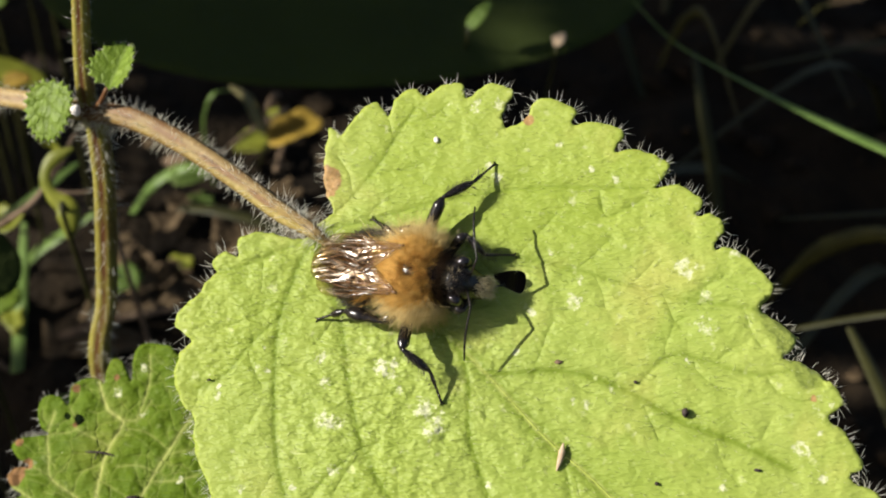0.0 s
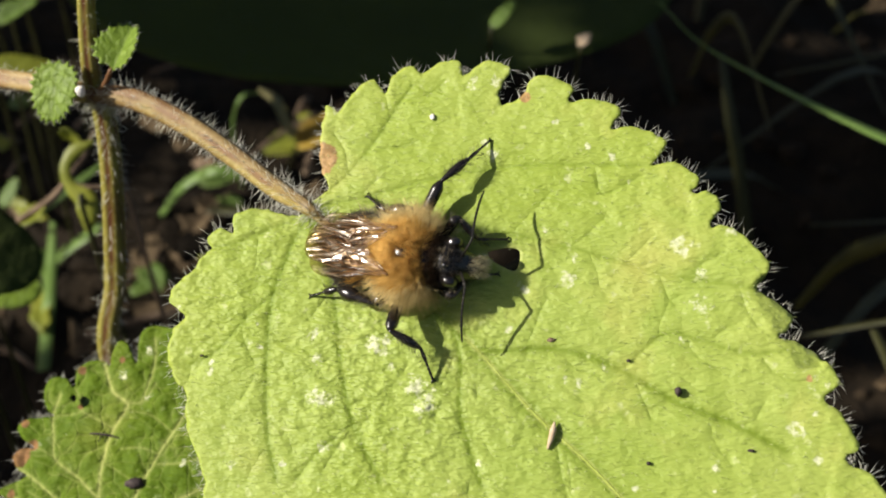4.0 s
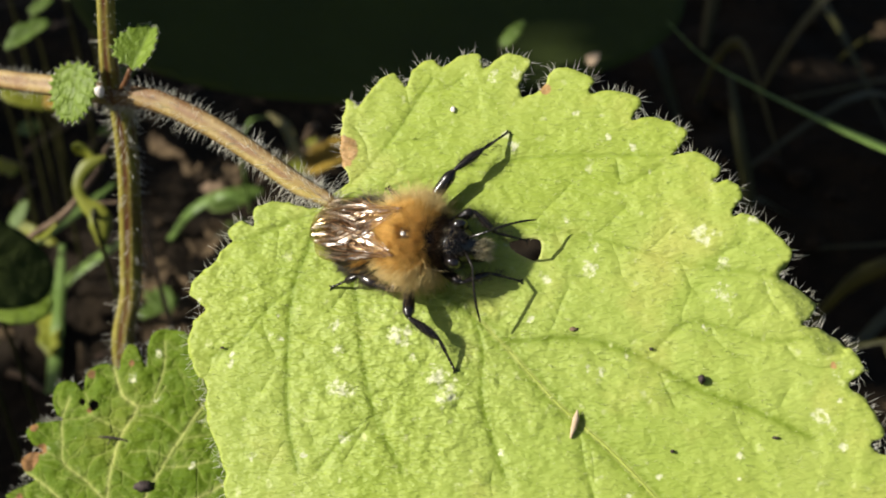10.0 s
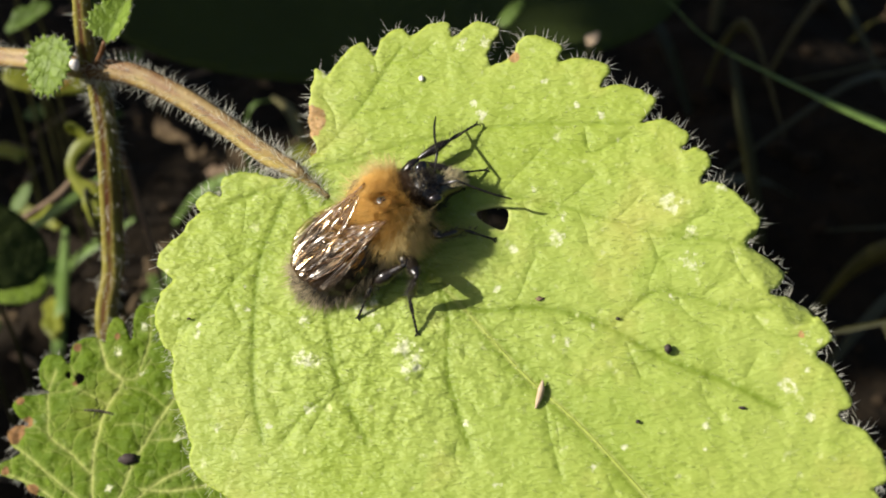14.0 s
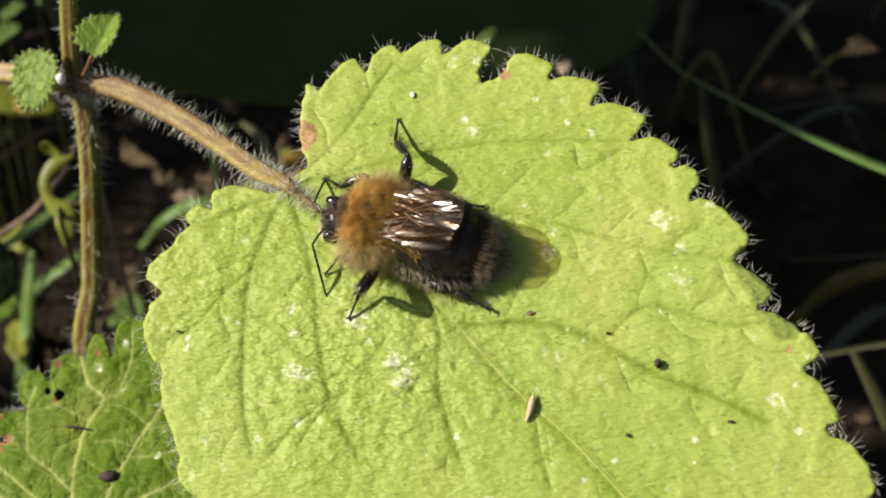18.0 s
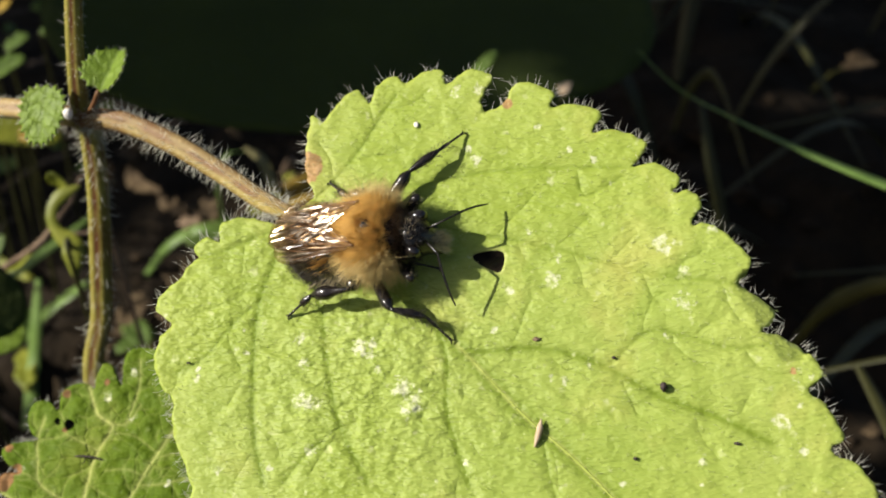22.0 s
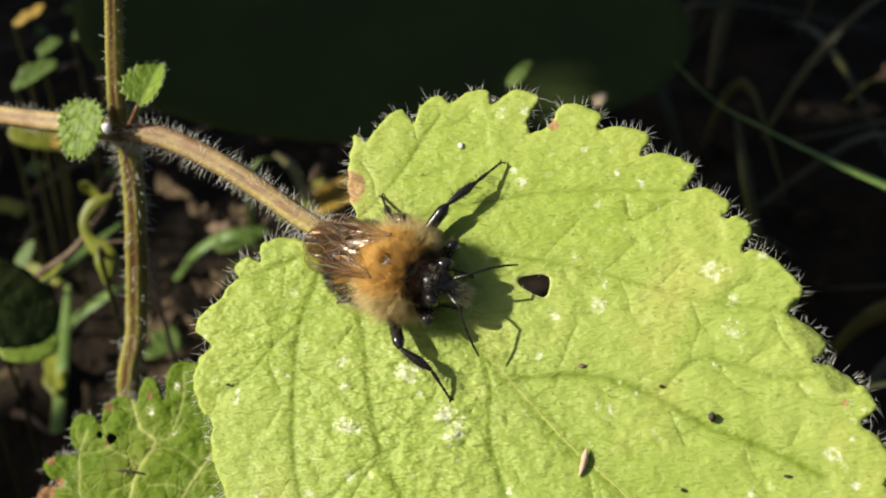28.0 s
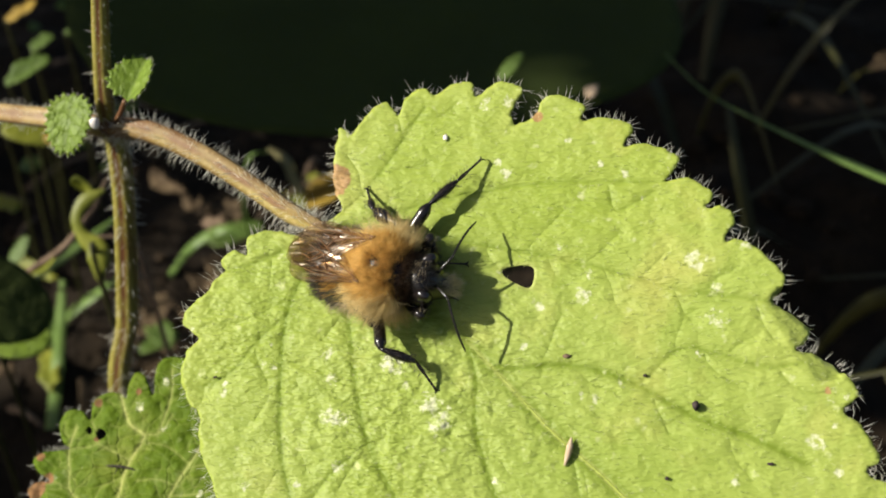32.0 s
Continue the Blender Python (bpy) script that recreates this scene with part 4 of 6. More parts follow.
def strip(points, widths, steps=26, fold=0.25):
    """A grass blade: a thin folded band along a curve, with thickness."""
    c = spline(points, steps)
    w_ = np.interp(np.linspace(0, 1, steps), np.linspace(0, 1, len(widths)), widths)[:, None]
    _, s, u = frames_along(c)
    rows = [c - s * w_ + u * w_ * fold, c, c + s * w_ + u * w_ * fold]
    top = np.stack(rows, 1).reshape(-1, 3)
    low = top - np.repeat(u, 3, 0) * 0.12
    n = len(top)
    f = []
    for i in range(steps - 1):
        for j in range(2):
            k = i * 3 + j
            f += [(k, k + 1, k + 4, k + 3), (n + k + 3, n + k + 4, n + k + 1, n + k)]
        f += [(i * 3, i * 3 + 3, n + i * 3 + 3, n + i * 3), (i * 3 + 5, i * 3 + 2, n + i * 3 + 2, n + i * 3 + 5)]
    return np.concatenate([top, low]), f


def grass(pts, widths, material, label):
    p = [tuple(work(q_) * 1000) for q_ in pts]
    ob = part("grass_blade", strip(p, widths), material, None, label, Matrix())
    tagged(ob, label, "grass", "grass blades")


# the long blade that leaves the shade, and others among the dark tangle
grass([(29.4, 37.5, 205.0), (34.1, 30.4, 198.0), (40.1, 25.0, 191.0), (46.2, 20.1, 184.0), (51.3, 16.2, 178.0), (57.5, 11.7, 170.0), (67.4, 6.0, 160.0)], [0.06, 0.11, 0.22, 0.42, 0.74, 0.95, 0.9], M_GRASS, "long green grass blade, its end in the sun")
grass([(39.7, 30.5, 210.0), (41.4, 21.2, 212.0), (43.7, 12.6, 216.0), (46.1, 1.9, 222.0)], [0.5, 1.0, 1.1, 1.1], M_GRASS_DIM, "thin grass blade in the shade, its green dimmed")
grass([(53.0, -10.1, 175.0), (53.9, -13.5, 172.0), (54.6, -17.3, 168.0), (55.5, -23.4, 162.0)], [0.5, 0.8, 1.0, 1.2], M_GRASS_DIM, "short dull green grass blade")
grass([(49.4, -12.4, 200.0), (54.9, -10.9, 196.0), (61.7, -9.2, 190.0), (69.9, -7.9, 184.0)], [0.3, 0.45, 0.5, 0.5], M_GRASS_DIM, "brownish grass stalk lying across")
grass([(-71.8, 4.5, 238.0), (-72.6, -2.9, 240.0), (-73.6, -11.9, 242.0), (-71.8, -21.2, 234.0)], [0.5, 1.1, 1.2, 1.2], M_GRASS, "pale green grass blade standing in soil")
grass([(-59.1, 6.0, 236.0), (-64.5, 2.6, 238.0), (-70.0, -0.9, 240.0), (-74.9, -5.9, 243.0)], [0.4, 1.3, 1.5, 1.2], M_GRASS, "pale green grass blade leaning over")
grass([(-75.1, 1.0, 220.0), (-69.3, 4.6, 219.0), (-63.0, 9.2, 219.0), (-58.1, 13.8, 221.0)], [0.5, 1.2, 1.3, 0.5], M_GRASS, "short green grass blade in litter")
grass([(-42.8, 12.1, 262.0), (-44.1, 22.6, 258.0), (-42.0, 28.5, 254.0), (-38.6, 29.8, 256.0)], [0.9, 1.2, 1.1, 0.5], M_GRASS, "curled green grass blade")
grass([(-32.9, 22.0, 261.0), (-34.4, 24.9, 259.4), (-36.0, 28.4, 258.6), (-39.1, 30.8, 258.4)], [0.9, 1.2, 1.3, 0.4], M_STRAW, "short pale straw-coloured blade")
grass([(-58.8, 5.5, 261.0), (-54.8, 12.2, 265.0), (-48.2, 15.3, 262.0), (-42.8, 14.2, 262.0)], [0.5, 1.0, 1.1, 0.3], M_GRASS, "broad soft green blade over litter")
grass([(-49.3, 7.7, 262.0), (-42.1, 7.1, 258.0), (-33.3, 4.9, 256.0), (-23.8, 1.2, 256.0)], [1.0, 1.4, 1.4, 0.8], M_GRASS_DIM, "dull green grass blade on the soil")

ups = rng.uniform(0, 1, (60, 6))
clump = []
for a in ups:
    x0, y0 = 0.02 + 0.20 * a[0], 0.07 + 0.24 * a[1]
    b0 = np.array((x0 * 1000, y0 * 1000, 0.0))
    d0 = np.array((a[2] - 0.5, a[3] - 0.6, 0.0)) * 90
    hgt = 14 + 26 * a[4]
    clump.append(strip([b0, b0 + d0 * 0.25 + (0, 0, hgt * 0.6), b0 + d0 * 0.7 + (0, 0, hgt), b0 + d0 * 1.5 + (0, 0, hgt * 0.75)], [0.9, 1.1 + a[5], 0.9, 0.2], 14))
tagged(part("grass_tangle", join(*clump), M_GRASS_DIM, None, "", Matrix()), "tangle of grass in the shade, its green dimmed", "grass", kind="stuff")

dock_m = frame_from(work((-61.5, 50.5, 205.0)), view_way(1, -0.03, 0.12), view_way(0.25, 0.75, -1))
dock = leaf_thing("dock_leaf", dock_m, 96, 70, M_LEAF_DIM, "broad green leaf hanging in the shade, dimmed in colour", "leaf", step=2.2, pairs=6, cup=0.004, droop=0.002, seed=21)
part("midrib", tube([(0, 0, 0.3), (48, 0, -2.6), (90, 0, -9.0)], [1.1, 0.8, 0.1], 8, 20), M_LEAF_DIM, dock, "raised pale midrib")
leaf_thing("round_leaf", frame_from(work((-64.3, 0.1, 166.0)), view_way(1, -0.25, 0.35), view_way(0.75, 0.35, -1)), 13.5, 12.0, M_LEAF_DIM, "rounded green leaf turned from the sun, dimmed in colour", "leaf", rib=True, step=0.8, pairs=4, seed=22)
leaf_thing("round_leaf", frame_from(work((-60.2, -5.6, 172.0)), view_way(1, -0.05, 0.05), view_way(-0.35, 0.4, -1)), 7.5, 6.0, M_LEAF_YOUNG, "small bright green leaf in the sun", "leaf", rib=True, step=0.6, pairs=3, seed=23)
leaf_thing("fallen_leaf", frame_from(work((-32.1, 20.5, 262.0)), view_way(1, 0.5, 0.1), view_way(-0.3, 0.5, -1)), 11, 6.5, M_DEAD_YELLOW, "bright yellow fallen leaf on the soil", "leaf", step=0.7, seed=24, ragged=0.14, cup=0.08, fold=0.2, group="fallen leaves")
leaf_thing("fallen_leaf", frame_from(work((-68.3, 26.4, 215.0)), view_way(1, 0.15, 0.1), view_way(-0.3, 0.5, -1)), 4.2, 3.2, M_DEAD_YELLOW, "small orange-yellow fallen leaf", "leaf", step=0.6, seed=25, group="fallen leaves")
leaf_thing("fallen_leaf", frame_from(work((-77.0, 46.6, 221.0)), view_way(0.75, 0.65, 0.1), view_way(-0.3, 0.5, -1)), 6.0, 2.6, M_DEAD_YELLOW, "narrow brownish-yellow fallen leaf", "leaf", step=0.5, seed=33, ragged=0.12, group="fallen leaves")
sprout = thing("sprout", Matrix.Translation(work((-44.8, 1.2, 166.2))), "wilting yellow-green sprout with twisted narrow leaves", "sprout")
for strand, wide in (([(-44.8, 1.2, 166.1), (-45.0, 4.8, 165.8), (-46.8, 6.4, 165.7), (-47.7, 8.5, 165.5), (-46.8, 10.7, 165.4), (-44.3, 12.2, 165.3)], (0.4, 1.5, 1.15, 0.7, 0.65, 0.7, 0.9, 0.2)), ([(-47.3, 9.6, 165.6), (-46.2, 12.0, 165.6), (-47.6, 13.2, 165.2), (-48.3, 13.0, 165.0)], (0.3, 0.5, 0.9, 0.3))):
    part("sprout_leaf", strip([tuple(work(q_) * 1000) for q_ in strand], wide, 24, 0.3), M_SPROUT, sprout, "", Matrix())
foot_ = work((-44.8, 1.2, 166.1)) + Vector((0.001, 0.006, 0))
part("stalk", tube([tuple(work((-45.0, 4.8, 166.1)) * 1000), tuple(work((-44.8, 1.2, 166.4)) * 1000), (foot_.x * 1000, foot_.y * 1000, soil_height(foot_.x, foot_.y) * 1000)], [0.3, 0.35, 0.4], 6, 16), M_GRASS_DIM, sprout, "thin stalk rooted in the soil", Matrix())
# a dry twig that leans beside the sprout, its foot behind the stem
top_, mid_, low_ = work((-56.3, 2.5, 173.8)), work((-51.7, 5.7, 173.7)), work((-45.0, 13.4, 174.5))
foot_ = Vector((low_.x + 0.002, low_.y + 0.006, soil_height(low_.x + 0.002, low_.y + 0.006)))
dry_twig = thing("twig", Matrix.Translation(foot_), "pale dry forked twig leaning among the litter", "twig", "twigs")
part("branch", tube([tuple(q_ * 1000) for q_ in (top_, mid_, work((-48.1, 10.4, 173.6)), low_, (low_ + foot_) * 0.5, foot_)], [0.5, 0.55, 0.4, 0.3, 0.35, 0.4, 0.4], 8, 40), M_TWIG, dry_twig, "", Matrix())
part("side_branch", tube([tuple(work(q_) * 1000) for q_ in ((-50.0, 7.9, 173.7), (-47.4, 7.1, 173.6), (-44.0, 7.3, 173.7))], [0.3, 0.25, 0.12], 7, 14), M_TWIG, dry_twig, "", Matrix())
part("dry_leaf", strip([tuple(work(q_) * 1000) for q_ in ((-56.4, 2.2, 173.5), (-54.3, 2.6, 173.2), (-52.6, 4.4, 173.2))], (0.2, 0.9, 0.3), 12, 0.3), M_SPROUT, dry_twig, "olive dry leaf on the twig", Matrix())
leaf_thing("fresh_leaf", frame_from(work((-77.6, 6.6, 228.4)), view_way(0.45, 1, 0.05), view_way(-0.3, 0.5, -1)), 5.5, 3.0, M_LEAF_LITTER, "small green leaf low in the litter", "leaf", step=0.5, seed=27)
leaf_thing("fresh_leaf", frame_from(work((4.4, 31.6, 195.0)), view_way(0.6, 0.8, 0.1), view_way(-0.4, 0.4, -1)), 5.2, 2.4, M_LEAF_LITTER, "small fresh green leaf catching the sun", "leaf", step=0.5, seed=28)
leaf_thing("fresh_leaf", frame_from(work((-77.2, 36.6, 223.5)), view_way(0.8, 0.6, 0.1), view_way(-0.4, 0.4, -1)), 7.6, 4.6, M_LEAF_LITTER, "small fresh green leaf catching the sun", "leaf", step=0.5, seed=29, ragged=0.13, fold=0.35, cup=0.05)
leaf_thing("fresh_leaf", frame_from(work((-75.6, 43.6, 230.0)), view_way(0.7, 0.6, 0.1), view_way(-0.4, 0.4, -1)), 4.6, 2.8, M_LEAF_LITTER, "tiny green leaf low in the litter", "leaf", step=0.4, seed=34, ragged=0.16, fold=0.3)
leaf_thing("fresh_leaf", frame_from(work((-71.2, 47.6, 234.0)), view_way(1, 0.3, 0.1), view_way(-0.4, 0.4, -1)), 3.2, 2.4, M_LEAF_LITTER, "tiny green leaf low in the litter", "leaf", step=0.4, seed=35, ragged=0.18, fold=0.2)
leaf_thing("fresh_leaf", frame_from(work((-79.8, 30.3, 228.0)), view_way(1, -0.1, 0.1), view_way(-0.2, 0.4, -1)), 14, 6.0, M_SPROUT, "narrow olive leaf near the soil", "leaf", step=0.7, seed=30)
leaf_thing("fresh_leaf", frame_from(work((-51.2, 13.2, 262.0)), view_way(1, 0.35, 0.0), view_way(-0.4, 0.4, -1)), 11, 5.0, M_LEAF_LITTER, "soft green leaf among litter", "leaf", step=0.7, seed=31)

for px_, py_, ln, wd, turn in (((-40.5, -1.5, 254.5), 1, 22, 8, 0.9), ((-46.6, -8.1, 247.9), 2, 16, 7, 0.3), ((-51.8, 2.2, 258.2), 3, 15, 6, 1.3), ((-32.9, -3.0, 252.9), 4, 14, 7, -0.4), ((-53.5, -12.0, 243.9), 5, 12, 5, 0.5),
                               ((-68.5, -17.7, 238.3), 7, 16, 8, 0.2), ((-81.0, 6.6, 262.6), 8, 12, 5, 0.7), ((70.6, -22.0, 234.0), 9, 4, 2.5, 0.2), ((17.6, 29.8, 200.0), 10, 3.2, 1.8, 1.3), ((86.0, 53.0, 294.5), 11, 8, 5, 0.4), ((-56.0, -3.0, 252.9), 12, 12, 6, -0.8)):
    g = work(px_)
    m_ = frame_from(g, (math.cos(turn), math.sin(turn), 0.12), view_way(-0.3, 0.5, -1))
    leaf_thing("dead_leaf", m_, ln, wd, M_DEAD if py_ not in (10,) else M_PALE_HUSK, "curled grey-brown dead leaf in the litter", "leaf", step=0.9, seed=40 + py_, cup=0.09, droop=0.02, fold=0.3, ragged=0.16, group="dead leaves", pairs=3)

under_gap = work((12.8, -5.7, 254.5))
for i in range(120):
    a = rng.uniform(0, 1, 8)
    x0, y0 = -0.105 + 0.115 * a[0], 0.03 + 0.20 * a[1]
    green = a[7] > 0.62
    small = 1.0 if i < 60 else 0.55
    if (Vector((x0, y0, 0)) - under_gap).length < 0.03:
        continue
    m_ = frame_from(Vector((x0, y0, soil_height(x0, y0) + 0.002 + 0.006 * a[2])), (math.cos(6.28 * a[3]), math.sin(6.28 * a[3]), 0.3 * a[4] - 0.1), (0.8 * (a[5] - 0.5), -0.3, 1))
    if green:
        leaf_thing("seedling_leaf", m_, small * (5 + 7 * a[6]), small * (2.5 + 3 * a[5]), M_LEAF_LITTER if a[6] < 0.6 else M_SPROUT, "small green seedling leaf low over the soil", "leaf", step=0.9, seed=100 + i, cup=0.05, fold=0.2, ragged=0.10, group="seedling leaves", pairs=3)
    else:
        leaf_thing("dead_leaf", m_, small * (7 + 12 * a[6]), small * (3 + 5 * a[5]), M_DEAD if a[4] < 0.75 else M_TWIG, "curled grey-brown dead leaf in the litter", "leaf", step=1.1, seed=100 + i, cup=0.10, droop=0.02, fold=0.35, ragged=0.18, group="dead leaves", pairs=3)

for i in range(60):
    a = rng.uniform(0, 1, 6)
    x0, y0 = -0.16 + 0.16 * a[0], 0.0 + 0.30 * a[1]
    ln, ang = 6 + 30 * a[2] ** 2, a[3] * 6.28
    p0 = np.array((x0 * 1000, y0 * 1000, soil_height(x0, y0) * 1000 + 2))
    d0 = np.array((math.cos(ang), math.sin(ang), 0.25 * a[4])) * ln
    tagged(part("twig", tube([p0, p0 + d0 * 0.5 + (0, 0, 1.2), p0 + d0], [0.5 + 0.3 * a[5], 0.4 + 0.3 * a[5], 0.3], 7, 9), M_TWIG, None, "", Matrix()), "thin dry brown twig on the soil", "twig", "twigs")

lumps = []
for i in range(900):
    a = rng.uniform(0, 1, 4)
    x0, y0 = -0.20 + 0.42 * a[0], -0.02 + 0.36 * a[1]
    r0 = 0.7 + 2.6 * a[2] ** 3
    lumps.append(blob((x0 * 1000, y0 * 1000, soil_height(x0, y0) * 1000 + r0 * 0.4), (r0, r0 * 0.8, r0 * 0.7), 7, 5, 0.5, i))
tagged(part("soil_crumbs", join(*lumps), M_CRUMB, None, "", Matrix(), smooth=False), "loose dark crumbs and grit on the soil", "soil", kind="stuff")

# unseen leaves added on the sunny side, out of view, to hold the ground in shade
shade_leaves = []
# lanes kept clear so the sun falls on chosen bits: middle and half width in metres
SUN_LANES = [(work(q_), r_) for q_, r_ in (((-35.7, 12.0, 107.0), 0.012), ((62.6, 8.4, 165.0), 0.014), ((55.5, 13.2, 172.5), 0.006), ((-74.8, 48.4, 221.0), 0.006), ((-28.9, 23.9, 279.9), 0.009), ((-40.3, -3.0, 252.9), 0.0145), ((-66.3, 26.4, 215.0), 0.004), ((-75.4, -8.1, 247.9), 0.010), ((-54.5, -6.7, 172.0), 0.006), ((-46.9, 7.7, 168.0), 0.006),
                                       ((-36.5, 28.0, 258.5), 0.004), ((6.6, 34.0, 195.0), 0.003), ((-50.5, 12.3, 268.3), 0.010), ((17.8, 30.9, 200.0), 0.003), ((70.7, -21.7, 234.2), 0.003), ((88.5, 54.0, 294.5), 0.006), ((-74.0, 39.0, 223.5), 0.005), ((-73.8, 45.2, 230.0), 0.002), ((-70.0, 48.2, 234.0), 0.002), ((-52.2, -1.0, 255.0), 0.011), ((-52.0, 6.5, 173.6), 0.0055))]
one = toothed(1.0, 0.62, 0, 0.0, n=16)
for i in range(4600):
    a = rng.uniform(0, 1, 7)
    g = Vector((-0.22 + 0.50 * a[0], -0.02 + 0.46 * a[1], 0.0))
    # the last ones are added to shade the ground seen through the leaf's hole
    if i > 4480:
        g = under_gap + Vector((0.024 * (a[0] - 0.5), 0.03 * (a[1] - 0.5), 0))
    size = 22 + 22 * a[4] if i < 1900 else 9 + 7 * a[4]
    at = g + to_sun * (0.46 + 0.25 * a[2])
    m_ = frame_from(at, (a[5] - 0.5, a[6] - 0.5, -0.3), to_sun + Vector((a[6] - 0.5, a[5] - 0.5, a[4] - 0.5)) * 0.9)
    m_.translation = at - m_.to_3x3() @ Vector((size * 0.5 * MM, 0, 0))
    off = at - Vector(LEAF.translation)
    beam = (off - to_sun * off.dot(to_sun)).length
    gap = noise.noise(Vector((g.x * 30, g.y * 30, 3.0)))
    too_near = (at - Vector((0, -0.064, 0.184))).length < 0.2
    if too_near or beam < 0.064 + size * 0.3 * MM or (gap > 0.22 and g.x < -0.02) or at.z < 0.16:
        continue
    if any(((at - p_) - to_sun * (at - p_).dot(to_sun)).length < r_ + size * 0.30 * MM for p_, r_ in SUN_LANES):
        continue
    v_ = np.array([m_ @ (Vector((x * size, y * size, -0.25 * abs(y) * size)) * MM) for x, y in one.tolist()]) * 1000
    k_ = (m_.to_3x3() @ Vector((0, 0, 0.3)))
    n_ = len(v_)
    shade_leaves.append((np.concatenate([v_, v_ - np.array(tuple(k_))]), [tuple(range(n_)), tuple(reversed(range(n_, 2 * n_)))] + [((j + 1) % n_, j, n_ + j, n_ + (j + 1) % n_) for j in range(n_)]))
tagged(part("tall_herbs", join(*shade_leaves), M_LEAF_DIM, None, "", Matrix(), attrs=None), "unseen loose leaves added to shade the ground", "herbs", kind="stuff")

# ---- the bee ----
bee = thing("bumblebee", Matrix(), "ginger and black furry bumblebee walking on the leaf", "bee")


def fur(geo, name, material, parent, count, length, keep, lean, fr, width=0.034, curl=0.3, label="", seed=0):
    """Hairs over a body: keep(p, n) says how likely a place bears them; lean: the way they are combed."""
    v, f = np.asarray(geo[0]), [q_ for q_ in geo[1] if len(q_) == 4]
    q_ = v[np.array(f)]
    nrm = np.cross(q_[:, 2] - q_[:, 0], q_[:, 3] - q_[:, 1])
    area = np.linalg.norm(nrm, axis=1)
    mid_all = q_.mean(1)
    nrm = nrm / (area[:, None] + 1e-9)
    centre = v.mean(0)
    nrm[((mid_all - centre) * nrm).sum(1) < 0] *= -1
    i = rng.choice(len(f), count * 3, p=area / area.sum())
    a, b = rng.uniform(0, 1, (2, len(i), 1))
    p = (1 - a) * ((1 - b) * q_[i, 0] + b * q_[i, 1]) + a * ((1 - b) * q_[i, 3] + b * q_[i, 2])
    n_ = nrm[i]
    ok = rng.uniform(0, 1, len(i)) < keep(p, n_)
    p, n_ = p[ok][:count], n_[ok][:count]
    tuft = np.array([tuple(noise.noise_vector(Vector(k_) * 1.9)) for k_ in p.tolist()])
    way = n_ + np.asarray(lean) + rng.normal(0, 0.2, p.shape) + 0.75 * tuft
    return part(name, hairs(p, way, rng.uniform(0.55, 1.0, len(p)) * length, width, curl=curl), material, parent, label, fr, kind="stuff")


I4 = Matrix()
thorax_geo = lathe([(1.9, 0.5, 0.5, -0.2), (1.65, 1.15, 1.1, -0.1), (0.85, 1.85, 1.75, 0.0), (-0.1, 2.1, 1.95, 0.1), (-1.0, 1.95, 1.75, 0), (-1.6, 1.3, 1.2, -0.1), (-2.0, 0.5, 0.5, -0.1)], 28, 30)
thorax = part("thorax", thorax_geo, M_CHITIN, bee, "rounded thorax with a bald shiny patch", I4)


def bald(p):
    return np.hypot(p[:, 0] - 0.2, p[:, 1])


fur(thorax_geo, "fur", M_FUR_ORANGE, thorax, 19000, 0.9, lambda p, n: np.where(p[:, 2] < 0, 1, np.clip((bald(p) - 0.12) * 1.15, 0, 1)) * np.clip((n[:, 2] - 0.05) * 2.2, 0, 1) * np.clip((1.45 - p[:, 0]) * 1.5, 0, 1), (-0.40, 0, 0), I4, 0.019, label="dense foxy orange fur")
fur(thorax_geo, "side_fur", M_FUR_PALE, thorax, 9000, 1.85, lambda p, n: np.clip(0.95 - n[:, 2] * 1.5, 0, 1) * (n[:, 2] > -0.75) * (p[:, 0] < 1.1), (-0.25, 0, 0.1), I4, 0.022, curl=0.5, label="long pale buff fur")
fur(thorax_geo, "waist_fur", M_FUR_ORANGE, thorax, 5200, 1.5, lambda p, n: np.clip((-0.55 - p[:, 0]) * 1.4, 0, 1) * (n[:, 2] > 0.0), (-0.75, 0, 0.35), I4, 0.019, curl=0.4, label="longer ginger fur over the waist")
fur(thorax_geo, "collar_fur", M_FUR_COLLAR, thorax, 4200, 0.8, lambda p, n: np.clip((p[:, 0] - 0.95) * 1.8, 0, 1), (0.30, 0, 0.15), I4, 0.024, label="blackish brown collar fur")
fur(thorax_geo, "dark_fur", M_FUR_BROWN, thorax, 2200, 0.42, lambda p, n: (bald(p) < 1.0) * (p[:, 2] > 0) * np.clip(bald(p) * 2.2, 0.25, 1), (-0.1, 0, 0), I4, 0.026, label="sparse brown fur round the bald patch")

ab_geo = lathe([(0.2, 0.9, 0.8, 0.0), (-0.5, 2.0, 1.7, 0.05), (-1.8, 2.6, 2.15, 0.1), (-3.4, 2.65, 2.15, 0.05), (-4.9, 2.25, 1.8, -0.05), (-6.1, 1.5, 1.2, -0.25), (-6.9, 0.7, 0.6, -0.45), (-7.3, 0.15, 0.15, -0.55)], 30, 60)
x_ = ab_geo[0][:, 0]
ab_geo[0][:, 1:] *= (1 - 0.045 * (np.mod(-x_ - 0.4, 1.25) / 1.25))[:, None]
AB0 = pose(-1.6 * MM, 0, -0.2 * MM)
abdomen = part("abdomen", ab_geo, M_TERGITE, bee, "dark banded abdomen", AB0)
seg = lambda p: np.mod(-p[:, 0] - 0.4, 1.25) / 1.25
